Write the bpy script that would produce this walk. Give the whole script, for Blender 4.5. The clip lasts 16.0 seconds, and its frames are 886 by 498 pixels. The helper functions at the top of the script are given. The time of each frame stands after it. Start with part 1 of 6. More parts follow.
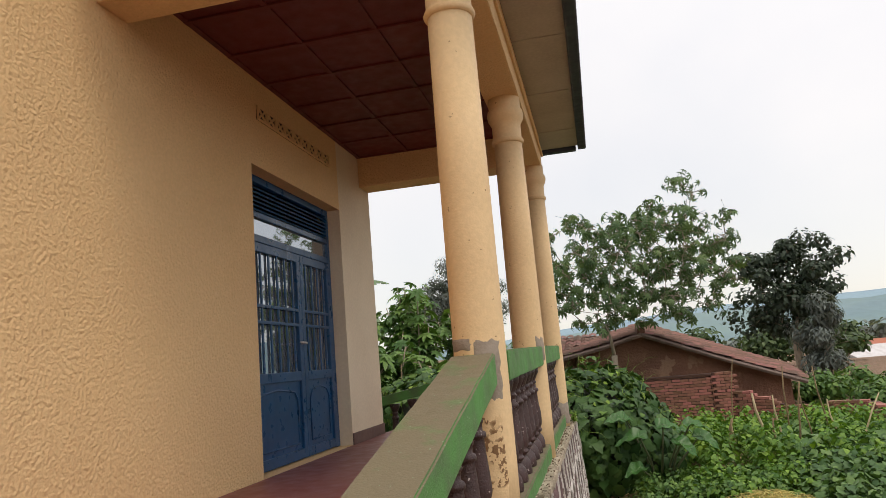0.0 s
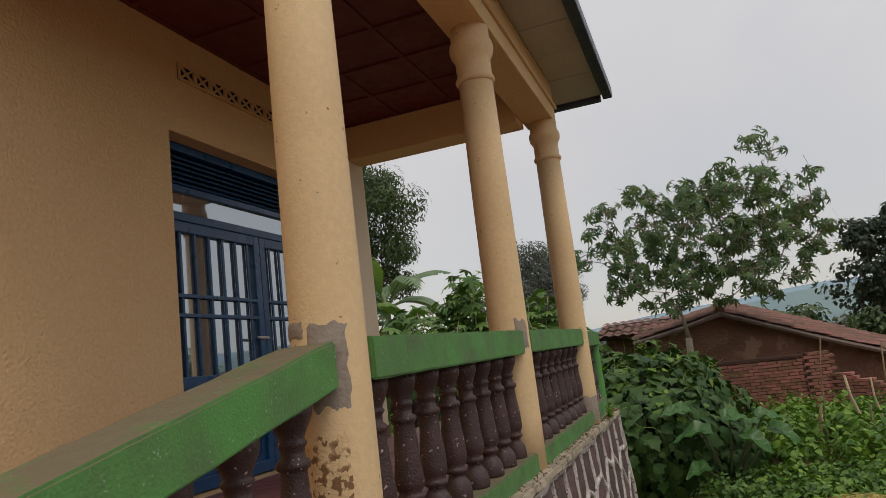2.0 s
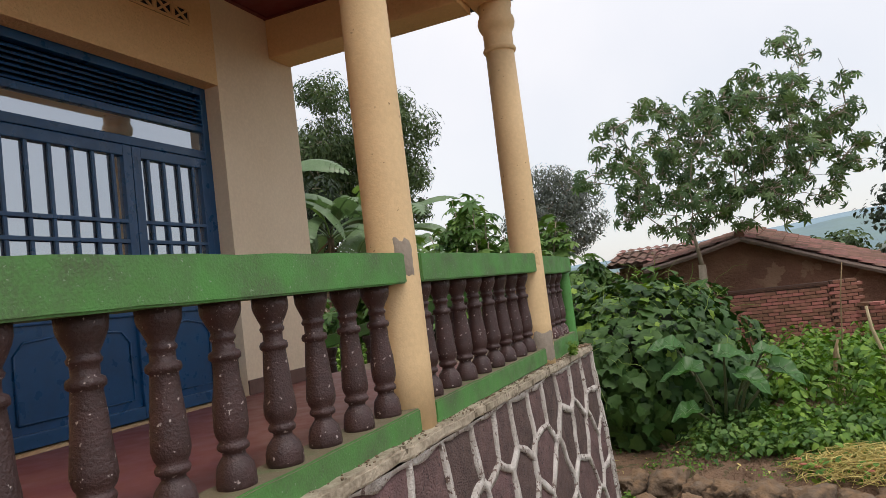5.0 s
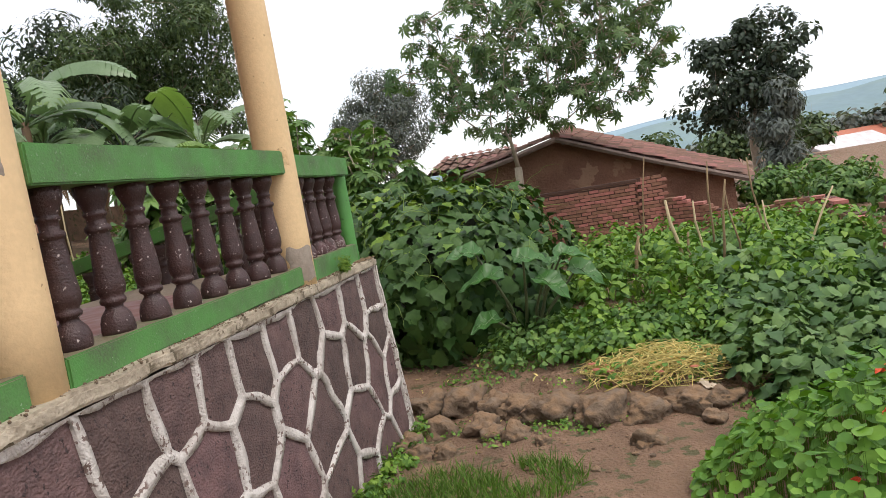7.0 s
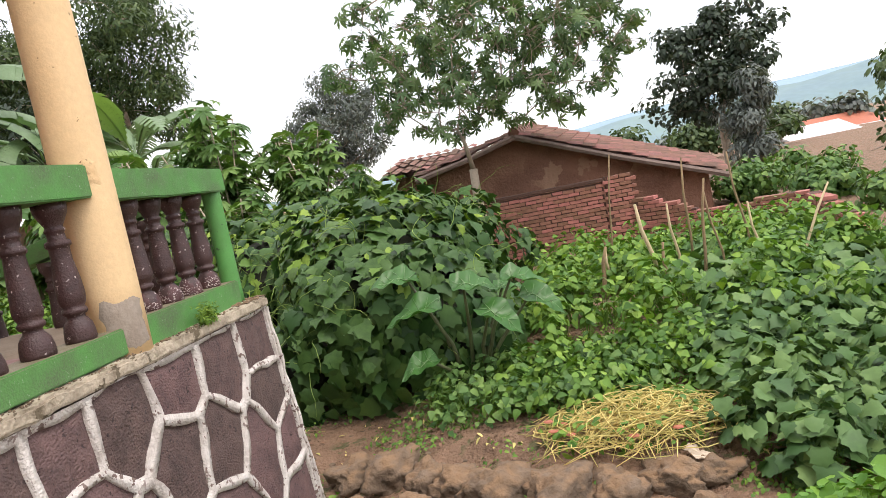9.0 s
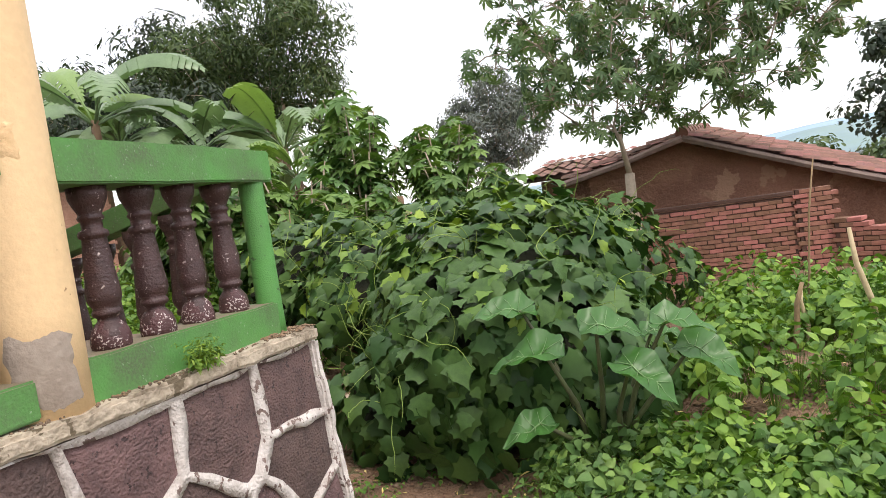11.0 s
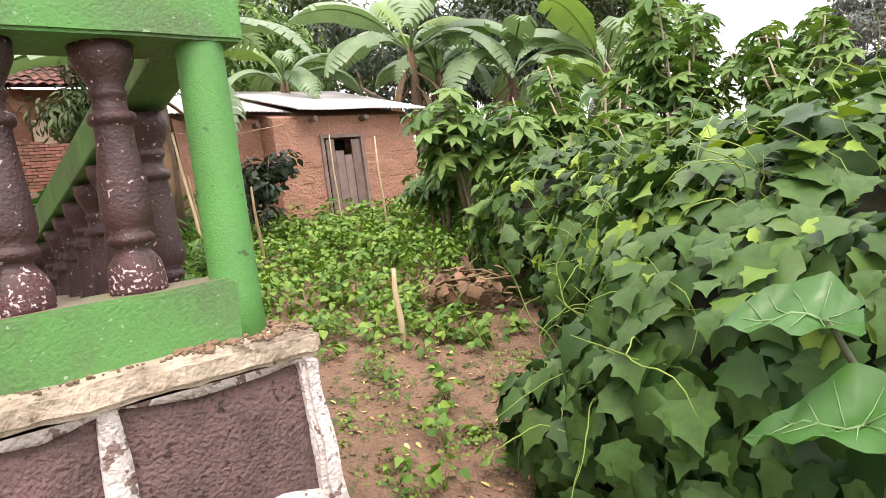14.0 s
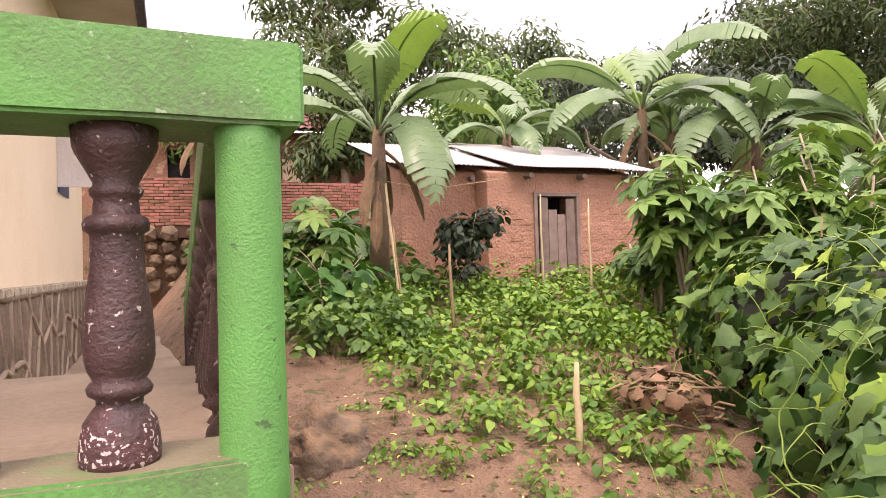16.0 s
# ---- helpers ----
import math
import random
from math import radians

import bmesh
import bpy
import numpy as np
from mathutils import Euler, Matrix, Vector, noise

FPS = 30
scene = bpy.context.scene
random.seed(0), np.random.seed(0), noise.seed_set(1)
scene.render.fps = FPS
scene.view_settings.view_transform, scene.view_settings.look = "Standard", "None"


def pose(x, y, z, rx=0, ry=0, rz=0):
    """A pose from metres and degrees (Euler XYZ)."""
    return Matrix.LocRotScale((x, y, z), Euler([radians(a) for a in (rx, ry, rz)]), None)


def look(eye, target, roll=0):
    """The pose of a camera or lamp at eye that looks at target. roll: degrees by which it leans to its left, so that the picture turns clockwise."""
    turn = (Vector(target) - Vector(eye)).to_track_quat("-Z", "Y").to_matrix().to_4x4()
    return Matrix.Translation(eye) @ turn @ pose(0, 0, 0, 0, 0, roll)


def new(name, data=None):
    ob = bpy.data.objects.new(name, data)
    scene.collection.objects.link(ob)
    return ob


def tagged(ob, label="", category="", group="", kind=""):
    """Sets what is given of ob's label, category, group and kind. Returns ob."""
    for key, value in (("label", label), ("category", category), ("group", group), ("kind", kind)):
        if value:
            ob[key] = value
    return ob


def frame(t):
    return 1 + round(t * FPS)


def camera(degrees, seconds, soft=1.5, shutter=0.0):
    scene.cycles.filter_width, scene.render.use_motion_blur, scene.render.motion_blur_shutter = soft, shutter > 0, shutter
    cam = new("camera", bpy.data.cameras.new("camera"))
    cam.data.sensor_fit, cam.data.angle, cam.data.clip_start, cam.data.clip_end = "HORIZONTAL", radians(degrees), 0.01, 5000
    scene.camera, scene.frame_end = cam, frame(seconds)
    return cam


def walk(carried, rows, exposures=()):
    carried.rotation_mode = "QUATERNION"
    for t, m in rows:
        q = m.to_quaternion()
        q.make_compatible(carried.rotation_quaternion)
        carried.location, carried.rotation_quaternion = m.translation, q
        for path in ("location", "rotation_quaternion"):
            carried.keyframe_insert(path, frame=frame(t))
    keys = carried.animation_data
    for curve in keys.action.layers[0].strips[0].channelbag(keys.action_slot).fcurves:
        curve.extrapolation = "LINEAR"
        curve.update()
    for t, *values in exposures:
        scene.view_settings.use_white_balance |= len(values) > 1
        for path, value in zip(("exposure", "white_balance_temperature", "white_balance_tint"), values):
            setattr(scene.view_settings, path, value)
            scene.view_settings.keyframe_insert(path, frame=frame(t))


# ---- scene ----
cam = camera(65.2, 16.0, soft=0.6)
METRES, EYE, TILT, LEAN, TURN = 9.5, 1.96, 0.0, 0.0, 11.9
ROWS = [
    (0.0, 0.0000, 0.0000, 0.0000, 0.78, 9.32, 4.77),
    (0.5, 0.0238, 0.0381, -0.0060, -1.02, 7.78, 6.68),
    (1.0, 0.0496, 0.0619, -0.0106, 5.36, 11.53, 3.45),
    (1.5, 0.0707, 0.0904, -0.0100, 4.99, 10.42, 3.9),
    (2.0, 0.0861, 0.1127, -0.0087, 8.67, 9.42, 6.83),
    (2.5, 0.1028, 0.1290, -0.0112, 10.55, 7.87, 6.44),
    (3.0, 0.1179, 0.1407, -0.0113, 11.93, 6.33, 6.85),
    (5.5, 0.1648, 0.2593, -0.0210, 11.27, 2.57, 6.92),
    (6.0, 0.1777, 0.2895, -0.0251, 6.01, 0.07, 9.07),
    (6.5, 0.1986, 0.3090, -0.0275, 3.61, -2.73, 8.92),
    (7.0, 0.2088, 0.3336, -0.0323, -1.08, -5.02, 9.53),
    (7.5, 0.2196, 0.3662, -0.0313, -6.9, -6.53, 11.07),
    (8.0, 0.2371, 0.3953, -0.0335, -4.29, -5.79, 10.53),
    (8.5, 0.2487, 0.4280, -0.0332, -3.51, -5.29, 9.14),
    (9.0, 0.2553, 0.4629, -0.0315, -3.35, -5.37, 11.32),
    (9.5, 0.2645, 0.5016, -0.0330, 4.49, -2.13, 9.34),
    (10.0, 0.2717, 0.5361, -0.0341, 6.99, -3.27, 7.78),
    (12.5, 0.2840, 0.7066, -0.0490, 17.96, -1.88, 7.84),
    (13.0, 0.2926, 0.7431, -0.0547, 21.99, -5.07, 6.56),
    (13.5, 0.2896, 0.7807, -0.0546, 27.68, -5.73, 6.17),
    (14.0, 0.2855, 0.8104, -0.0525, 38.56, -4.31, 7.41),
    (14.5, 0.2848, 0.8511, -0.0472, 47.57, -3.08, 4.98),
    (15.0, 0.2741, 0.8632, -0.0389, 51.0, 0.47, 3.64),
    (15.5, 0.2619, 0.8666, -0.0306, 53.14, 2.18, -0.21),
    (16.0, 0.2576, 0.8722, -0.0333, 56.77, 1.2, 1.65),
]
walk(cam, [(t, pose(0, 0, EYE, TILT, LEAN, TURN) @ pose(METRES * x, METRES * y, METRES * z, 90 + pitch, roll, yaw)) for t, x, y, z, yaw, pitch, roll in ROWS],
     ((0.0, -0.35, 7300, 12), (0.5, -0.6, 7300, 12), (1.0, -1.05, 7200, 12), (1.5, -1.15, 7200, 12), (2.0, -0.95, 7200, 12), (2.5, -0.35, 7100, 12), (3.0, 0.0, 7100, 12),
      (5.5, -0.42, 6900, 12), (6.0, -0.42, 6900, 12), (6.5, -0.25, 6900, 12), (7.0, 0.0, 6900, 13), (7.5, 0.28, 6900, 13), (9.0, 0.42, 7000, 15), (10.0, 0.32, 7000, 15),
      (12.5, 0.8, 7100, 19), (13.5, 0.9, 7200, 21), (14.5, 1.2, 7200, 23), (15.0, 1.3, 7400, 27), (15.5, 1.02, 7600, 29), (16.0, 1.06, 7700, 31)))

# ---- world and light ----
world = bpy.data.worlds.new("sky")
scene.world = world
world.use_nodes = True
wn, wl = world.node_tree.nodes, world.node_tree.links
wn.clear()
sky = wn.new("ShaderNodeTexSky")
sky.sky_type = "NISHITA"
sky.sun_disc = False
sky.sun_elevation, sky.sun_rotation = radians(62), radians(110)
skybg = wn.new("ShaderNodeBackground")
skybg.inputs["Strength"].default_value = 0.06
cloud = wn.new("ShaderNodeTexNoise")
cloud.inputs["Scale"].default_value, cloud.inputs["Detail"].default_value = 2.2, 5
cramp = wn.new("ShaderNodeValToRGB")
cramp.color_ramp.elements[0].position, cramp.color_ramp.elements[0].color = 0.3, (0.79, 0.83, 0.90, 1)
cramp.color_ramp.elements[1].position, cramp.color_ramp.elements[1].color = 0.7, (0.96, 0.96, 0.985, 1)
cloudbg = wn.new("ShaderNodeBackground")
cloudbg.inputs["Strength"].default_value = 1.0
addbg = wn.new("ShaderNodeAddShader")
wout = wn.new("ShaderNodeOutputWorld")
wl.new(sky.outputs[0], skybg.inputs["Color"])
wl.new(cloud.outputs["Fac"], cramp.inputs[0])
wl.new(cramp.outputs[0], cloudbg.inputs["Color"])
# an overcast sky grows brighter towards the zenith
way = wn.new("ShaderNodeTexCoord")
split = wn.new("ShaderNodeSeparateXYZ")
zenith = wn.new("ShaderNodeMapRange")
zenith.inputs["To Min"].default_value, zenith.inputs["To Max"].default_value = 0.95, 1.6
wl.new(way.outputs["Generated"], split.inputs[0])
wl.new(split.outputs["Z"], zenith.inputs["Value"])
wl.new(zenith.outputs[0], cloudbg.inputs["Strength"])
wl.new(skybg.outputs[0], addbg.inputs[0])
wl.new(cloudbg.outputs[0], addbg.inputs[1])
wl.new(addbg.outputs[0], wout.inputs["Surface"])

sun = new("sun", bpy.data.lights.new("sun", "SUN"))
sun.data.energy, sun.data.angle, sun.data.color = 1.5, radians(20), (1.0, 0.96, 0.9)
sun.matrix_world = look((6, 2, 12), (0, 6, 0))

# ---- materials ----


def material(name, base, second=None, scale=6.0, amount=0.5, rough=0.8, metal=0.0, bump=0.2, bump_scale=60.0, fine=40.0,
             chip=None, chip_amount=0.0, chip_scale=9.0, top=None, top_amount=0.0, vary=0.0, island=0.0, deep=0.007):
    """A surface with variation at two scales, fine relief, and if asked for chipped paint, weathered tops and per-piece variation."""
    m = bpy.data.materials.new(name)
    m.use_nodes = True
    n, l = m.node_tree.nodes, m.node_tree.links
    b = n["Principled BSDF"]
    b.inputs["Roughness"].default_value, b.inputs["Metallic"].default_value = rough, metal
    pos = n.new("ShaderNodeTexCoord").outputs["Object"]
    second = second or tuple(c * 0.75 for c in base)

    def tex(sc, detail=4.0):
        t = n.new("ShaderNodeTexNoise")
        t.inputs["Scale"].default_value, t.inputs["Detail"].default_value = sc, detail
        l.new(pos, t.inputs["Vector"])
        return t.outputs["Fac"]

    def ramp(src, lo, hi):
        r = n.new("ShaderNodeMapRange")
        r.inputs["From Min"].default_value, r.inputs["From Max"].default_value = lo, hi
        l.new(src, r.inputs["Value"])
        return r.outputs["Result"]

    def mult(a, k):
        x = n.new("ShaderNodeMath")
        x.operation = "MULTIPLY"
        l.new(a, x.inputs[0])
        if isinstance(k, float):
            x.inputs[1].default_value = k
        else:
            l.new(k, x.inputs[1])
        return x.outputs[0]

    def mix(fac, a, c):
        x = n.new("ShaderNodeMix")
        x.data_type = "RGBA"
        l.new(fac, x.inputs["Factor"])
        for sock, v in ((x.inputs[6], a), (x.inputs[7], c)):
            if isinstance(v, tuple):
                sock.default_value = (*v, 1)
            else:
                l.new(v, sock)
        return x.outputs[2]

    col = mix(mult(ramp(tex(scale), 0.35, 0.68), amount), base, second)
    col = mix(mult(ramp(tex(fine, 3), 0.4, 0.75), amount * 0.5), col, tuple(min(1, c * 1.25) for c in base))
    if vary or island:
        hsv = n.new("ShaderNodeHueSaturation")
        if island:
            src = n.new("ShaderNodeNewGeometry").outputs["Random Per Island"]
        else:
            src = n.new("ShaderNodeObjectInfo").outputs["Random"]
        k = island or vary
        r = n.new("ShaderNodeMapRange")
        r.inputs["To Min"].default_value, r.inputs["To Max"].default_value = 1 - k, 1 + k
        l.new(src, r.inputs["Value"])
        l.new(r.outputs[0], hsv.inputs["Value"])
        h = n.new("ShaderNodeMapRange")
        h.inputs["To Min"].default_value, h.inputs["To Max"].default_value = 0.5 + 0.05 * k, 0.5 - 0.06 * k
        l.new(src, h.inputs["Value"])
        l.new(h.outputs[0], hsv.inputs["Hue"])
        l.new(col, hsv.inputs["Color"])
        col = hsv.outputs[0]
    if top:
        g = n.new("ShaderNodeNewGeometry")
        s = n.new("ShaderNodeSeparateXYZ")
        l.new(g.outputs["Normal"], s.inputs[0])
        f = mult(ramp(s.outputs["Z"], 0.4, 0.8), ramp(tex(7, 5), 0.55 - top_amount * 0.5, 0.65 - top_amount * 0.3))
        col = mix(f, col, top)
    if chip:
        f = mult(ramp(tex(chip_scale, 6), 0.66 - chip_amount, 0.68 - chip_amount), ramp(tex(chip_scale * 0.23, 2), 0.46, 0.52))
        col = mix(f, col, chip)
    l.new(col, b.inputs["Base Color"])
    bp = n.new("ShaderNodeBump")
    bp.inputs["Strength"].default_value, bp.inputs["Distance"].default_value = bump, deep
    l.new(tex(bump_scale, 5), bp.inputs["Height"])
    l.new(bp.outputs[0], b.inputs["Normal"])
    rm = n.new("ShaderNodeMapRange")
    rm.inputs["From Min"].default_value, rm.inputs["From Max"].default_value = 0.3, 0.7
    rm.inputs["To Min"].default_value, rm.inputs["To Max"].default_value = max(0.05, rough - 0.12), min(1.0, rough + 0.1)
    l.new(tex(scale * 3), rm.inputs["Value"])
    l.new(rm.outputs["Result"], b.inputs["Roughness"])
    return m


def leaf_material(name, base, dark, thin=0.2, rough=0.55, island=0.42, gloss=0.3, through_tint=(1.25, 1.3, 0.5)):
    m = material(name, base, dark, scale=3.0, amount=0.7, rough=rough, bump=0.15, bump_scale=25, fine=30, island=island)
    n, l = m.node_tree.nodes, m.node_tree.links
    b = n["Principled BSDF"]
    b.inputs["Specular IOR Level"].default_value = gloss
    tr = n.new("ShaderNodeBsdfTranslucent")
    src = b.inputs["Base Color"].links[0].from_socket
    br = n.new("ShaderNodeMix")
    br.data_type, br.blend_type = "RGBA", "MULTIPLY"
    br.inputs["Factor"].default_value = 1
    br.inputs[7].default_value = (*through_tint, 1)
    l.new(src, br.inputs[6])
    l.new(br.outputs[2], tr.inputs["Color"])
    mx = n.new("ShaderNodeMixShader")
    mx.inputs[0].default_value = thin
    l.new(b.outputs[0], mx.inputs[1])
    l.new(tr.outputs[0], mx.inputs[2])
    l.new(mx.outputs[0], n["Material Output"].inputs["Surface"])
    return m


CREAM = material("cream_plaster", (0.76, 0.515, 0.265), (0.69, 0.45, 0.225), 0.9, 0.6, 0.85, bump=1.0, bump_scale=48, deep=0.014,
                 chip=(0.42, 0.30, 0.18), chip_amount=-0.11, chip_scale=14)
CREAM_COL = material("cream_column", (0.76, 0.55, 0.31), (0.66, 0.46, 0.25), 2.0, 0.6, 0.7, bump=0.3, bump_scale=90,
                     chip=(0.34, 0.20, 0.10), chip_amount=-0.03, chip_scale=24)
PALE = material("pale_plaster", (0.77, 0.64, 0.47), (0.68, 0.54, 0.38), 1.5, 0.6, 0.85, bump=0.2, bump_scale=50)
GREEN = material("green_paint", (0.078, 0.26, 0.058), (0.085, 0.12, 0.06), 5, 0.9, 0.65, bump=0.45, bump_scale=120, fine=90,
                 chip=(0.24, 0.34, 0.22), chip_amount=0.0, chip_scale=85, top=(0.19, 0.16, 0.10), top_amount=0.7)
GREEN_POST = material("bright_green_paint", (0.085, 0.30, 0.068), (0.072, 0.19, 0.058), 5, 0.7, 0.6, bump=0.45, bump_scale=190, fine=120,
                      chip=(0.05, 0.12, 0.04), chip_amount=0.0, chip_scale=45)
BROWN = material("brown_gloss_paint", (0.062, 0.030, 0.029), (0.026, 0.014, 0.014), 9, 0.8, 0.5, bump=0.6, bump_scale=110,
                 chip=(0.45, 0.38, 0.36), chip_amount=0.012, chip_scale=70)
BROWN_WORN = material("flaked_brown_paint", (0.085, 0.034, 0.036), (0.045, 0.020, 0.021), 9, 0.8, 0.6, bump=0.8, bump_scale=110,
                      chip=(0.55, 0.48, 0.46), chip_amount=0.10, chip_scale=120)
STONE_BROWN = material("brown_painted_stone", (0.165, 0.100, 0.092), (0.080, 0.050, 0.048), 9, 0.9, 0.75, bump=1.0, bump_scale=95, deep=0.02,
                       chip=(0.045, 0.026, 0.026), chip_amount=0.05, chip_scale=48, vary=0.3)
WHITE_JOINT = material("whitewashed_joint", (0.68, 0.64, 0.60), (0.36, 0.31, 0.27), 7, 0.9, 0.9, bump=1.0, bump_scale=90, deep=0.014,
                       chip=(0.20, 0.14, 0.12), chip_amount=0.09, chip_scale=34)
LEDGE = material("worn_whitewashed_ledge", (0.50, 0.43, 0.33), (0.20, 0.16, 0.11), 9, 1.0, 0.95, bump=1.0, bump_scale=60, deep=0.012,
                 chip=(0.14, 0.11, 0.07), chip_amount=0.08, chip_scale=12)
RED_FLOOR = material("red_cement_floor", (0.20, 0.055, 0.05), (0.27, 0.12, 0.10), 3, 0.6, 0.5, bump=0.1)
CONCRETE = material("worn_concrete", (0.31, 0.235, 0.17), (0.18, 0.135, 0.095), 3, 0.8, 0.9, bump=0.5, bump_scale=40)
MAROON = material("maroon_ceiling_board", (0.14, 0.022, 0.022), (0.10, 0.016, 0.016), 3, 0.6, 0.6, bump=0.1)
SOFFIT = material("grey_soffit_board", (0.52, 0.47, 0.40), (0.38, 0.33, 0.27), 2, 0.7, 0.8, bump=0.1)
GUTTER = material("dark_blue_gutter", (0.03, 0.04, 0.07), (0.05, 0.06, 0.09), 5, 0.6, 0.45, bump=0.1)
BLUE = material("blue_gloss_paint", (0.006, 0.066, 0.175), (0.005, 0.042, 0.115), 4, 0.6, 0.35, bump=0.1, bump_scale=30)
SKIRT = material("dark_skirting_paint", (0.16, 0.09, 0.07), (0.10, 0.06, 0.05), 5, 0.6, 0.7)
SOIL = material("red_brown_soil", (0.27, 0.165, 0.105), (0.15, 0.09, 0.055), 3.5, 0.9, 0.98, bump=1.0, bump_scale=45, deep=0.045, fine=110,
                chip=(0.115, 0.105, 0.045), chip_amount=0.10, chip_scale=9)
ROCK = material("muddy_rock", (0.19, 0.135, 0.092), (0.075, 0.055, 0.038), 5, 0.9, 0.98, bump=1.0, bump_scale=22, deep=0.03,
                top=(0.24, 0.15, 0.085), top_amount=0.4)
BRICK = material("fired_mud_brick", (0.32, 0.148, 0.10), (0.22, 0.102, 0.075), 9, 0.7, 0.9, bump=0.6, bump_scale=40, vary=0.35)
MORTAR = material("mud_mortar", (0.10, 0.05, 0.035), (0.07, 0.04, 0.03), 6, 0.7, 0.95, bump=0.6)
MUD = material("mud_plaster", (0.27, 0.14, 0.093), (0.17, 0.085, 0.056), 1.6, 1.0, 0.95, bump=1.0, bump_scale=18, deep=0.03,
               chip=(0.37, 0.225, 0.15), chip_amount=0.10, chip_scale=1.8)
MUDBRICK = material("adobe_wall", (0.42, 0.225, 0.155), (0.31, 0.16, 0.108), 3, 0.8, 0.95, bump=1.0, bump_scale=20, deep=0.04)
TILE = material("old_clay_tile", (0.215, 0.105, 0.075), (0.105, 0.065, 0.05), 4, 0.9, 0.9, bump=0.6, island=0.35)
ZINC = material("weathered_zinc_sheet", (0.62, 0.60, 0.60), (0.42, 0.38, 0.36), 2, 0.7, 0.5, metal=0.2, bump=0.1)
OLDWOOD = material("grey_old_wood", (0.23, 0.17, 0.145), (0.13, 0.09, 0.075), 6, 0.8, 0.85, bump=0.5, vary=0.2)
STICK = material("bare_stick", (0.27, 0.19, 0.10), (0.13, 0.09, 0.05), 7, 0.8, 0.85, bump=0.5)
PALE_STICK = material("peeled_stick", (0.52, 0.42, 0.26), (0.36, 0.28, 0.15), 7, 0.7, 0.8, bump=0.3)
BARK = material("pale_bark", (0.36, 0.30, 0.23), (0.20, 0.16, 0.115), 6, 0.8, 0.9, bump=0.8, bump_scale=25)
BANANA_STEM = material("banana_stem", (0.16, 0.10, 0.055), (0.07, 0.045, 0.03), 5, 0.9, 0.8, bump=0.6)
DRY = material("dry_straw", (0.66, 0.56, 0.20), (0.46, 0.36, 0.12), 9, 0.8, 0.8, bump=0.2, island=0.3)
DRYLEAF = material("dry_brown_leaf", (0.22, 0.13, 0.07), (0.13, 0.08, 0.05), 9, 0.8, 0.85, bump=0.4, island=0.3)
# near-black that puts the shade of unlit insides into the colour
DARK = material("unlit_inside_black", (0.012, 0.011, 0.012), (0.006, 0.006, 0.006), 3, 0.5, 0.9)
# distance haze is painted into the hill colour
HILL = material("haze_tinted_hillside", (0.15, 0.225, 0.25), (0.19, 0.275, 0.25), 0.03, 0.9, 1.0, bump=0.0, fine=0.25)

L_VINE = leaf_material("vine_leaf", (0.050, 0.118, 0.026), (0.021, 0.056, 0.013), thin=0.10)
L_VINE_Y = leaf_material("young_vine_leaf", (0.17, 0.29, 0.045), (0.10, 0.20, 0.035))
L_TENDRIL = leaf_material("vine_tendril", (0.27, 0.38, 0.085), (0.18, 0.28, 0.06), thin=0.1)
L_TARO = leaf_material("taro_leaf", (0.048, 0.155, 0.030), (0.030, 0.105, 0.022), island=0.15, rough=0.42, gloss=0.45)
L_BEAN = leaf_material("bean_leaf", (0.135, 0.265, 0.042), (0.060, 0.145, 0.024))
L_SQUASH = leaf_material("squash_leaf", (0.100, 0.195, 0.060), (0.052, 0.112, 0.034), thin=0.12)
L_ROUND = leaf_material("nasturtium_leaf", (0.125, 0.28, 0.038), (0.065, 0.17, 0.026), island=0.25)
L_GRASS = leaf_material("grass_blade", (0.11, 0.22, 0.034), (0.065, 0.14, 0.02), island=0.25)
L_BANANA = leaf_material("banana_leaf", (0.20, 0.30, 0.155), (0.12, 0.20, 0.09), thin=0.26, island=0.2, rough=0.4, gloss=0.5, through_tint=(1.0, 1.15, 0.7))
L_BANANA_Y = leaf_material("young_banana_leaf", (0.22, 0.34, 0.10), (0.16, 0.27, 0.08), thin=0.28, island=0.1, rough=0.42, gloss=0.5, through_tint=(1.1, 1.2, 0.6))
L_CASTOR = leaf_material("castor_leaf", (0.102, 0.178, 0.070), (0.052, 0.100, 0.040), thin=0.22)
L_PAPAYA = leaf_material("cassava_leaf", (0.110, 0.215, 0.055), (0.055, 0.125, 0.032))
L_DARK = leaf_material("dark_tree_leaf", (0.046, 0.070, 0.046), (0.024, 0.040, 0.028))
L_MANGO = leaf_material("mango_leaf", (0.075, 0.122, 0.045), (0.038, 0.068, 0.028))
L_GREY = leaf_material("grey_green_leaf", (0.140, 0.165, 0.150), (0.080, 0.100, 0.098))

# mirror-coated solar glass
GLASS = bpy.data.materials.new("window_glass")
GLASS.use_nodes = True
gb = GLASS.node_tree.nodes["Principled BSDF"]
gb.inputs["Base Color"].default_value = (0.42, 0.46, 0.50, 1)
gb.inputs["Roughness"].default_value, gb.inputs["Metallic"].default_value = 0.025, 0.85

# ---- mesh helpers ----


def thing(name, label, category, group="", kind="", at=(0, 0, 0), rz=0):
    ob = new(name)
    ob.matrix_world = pose(*at, 0, 0, rz)
    return tagged(ob, label, category, group, kind)


def part(name, bm, mat, parent=None, label="", smooth=False):
    me = bpy.data.meshes.new(name)
    bm.normal_update()
    bm.to_mesh(me)
    bm.free()
    me.materials.append(mat)
    if smooth:
        me.shade_smooth()
    ob = new(name, me)
    ob.parent = parent
    if label:
        ob["label"] = label
    return ob


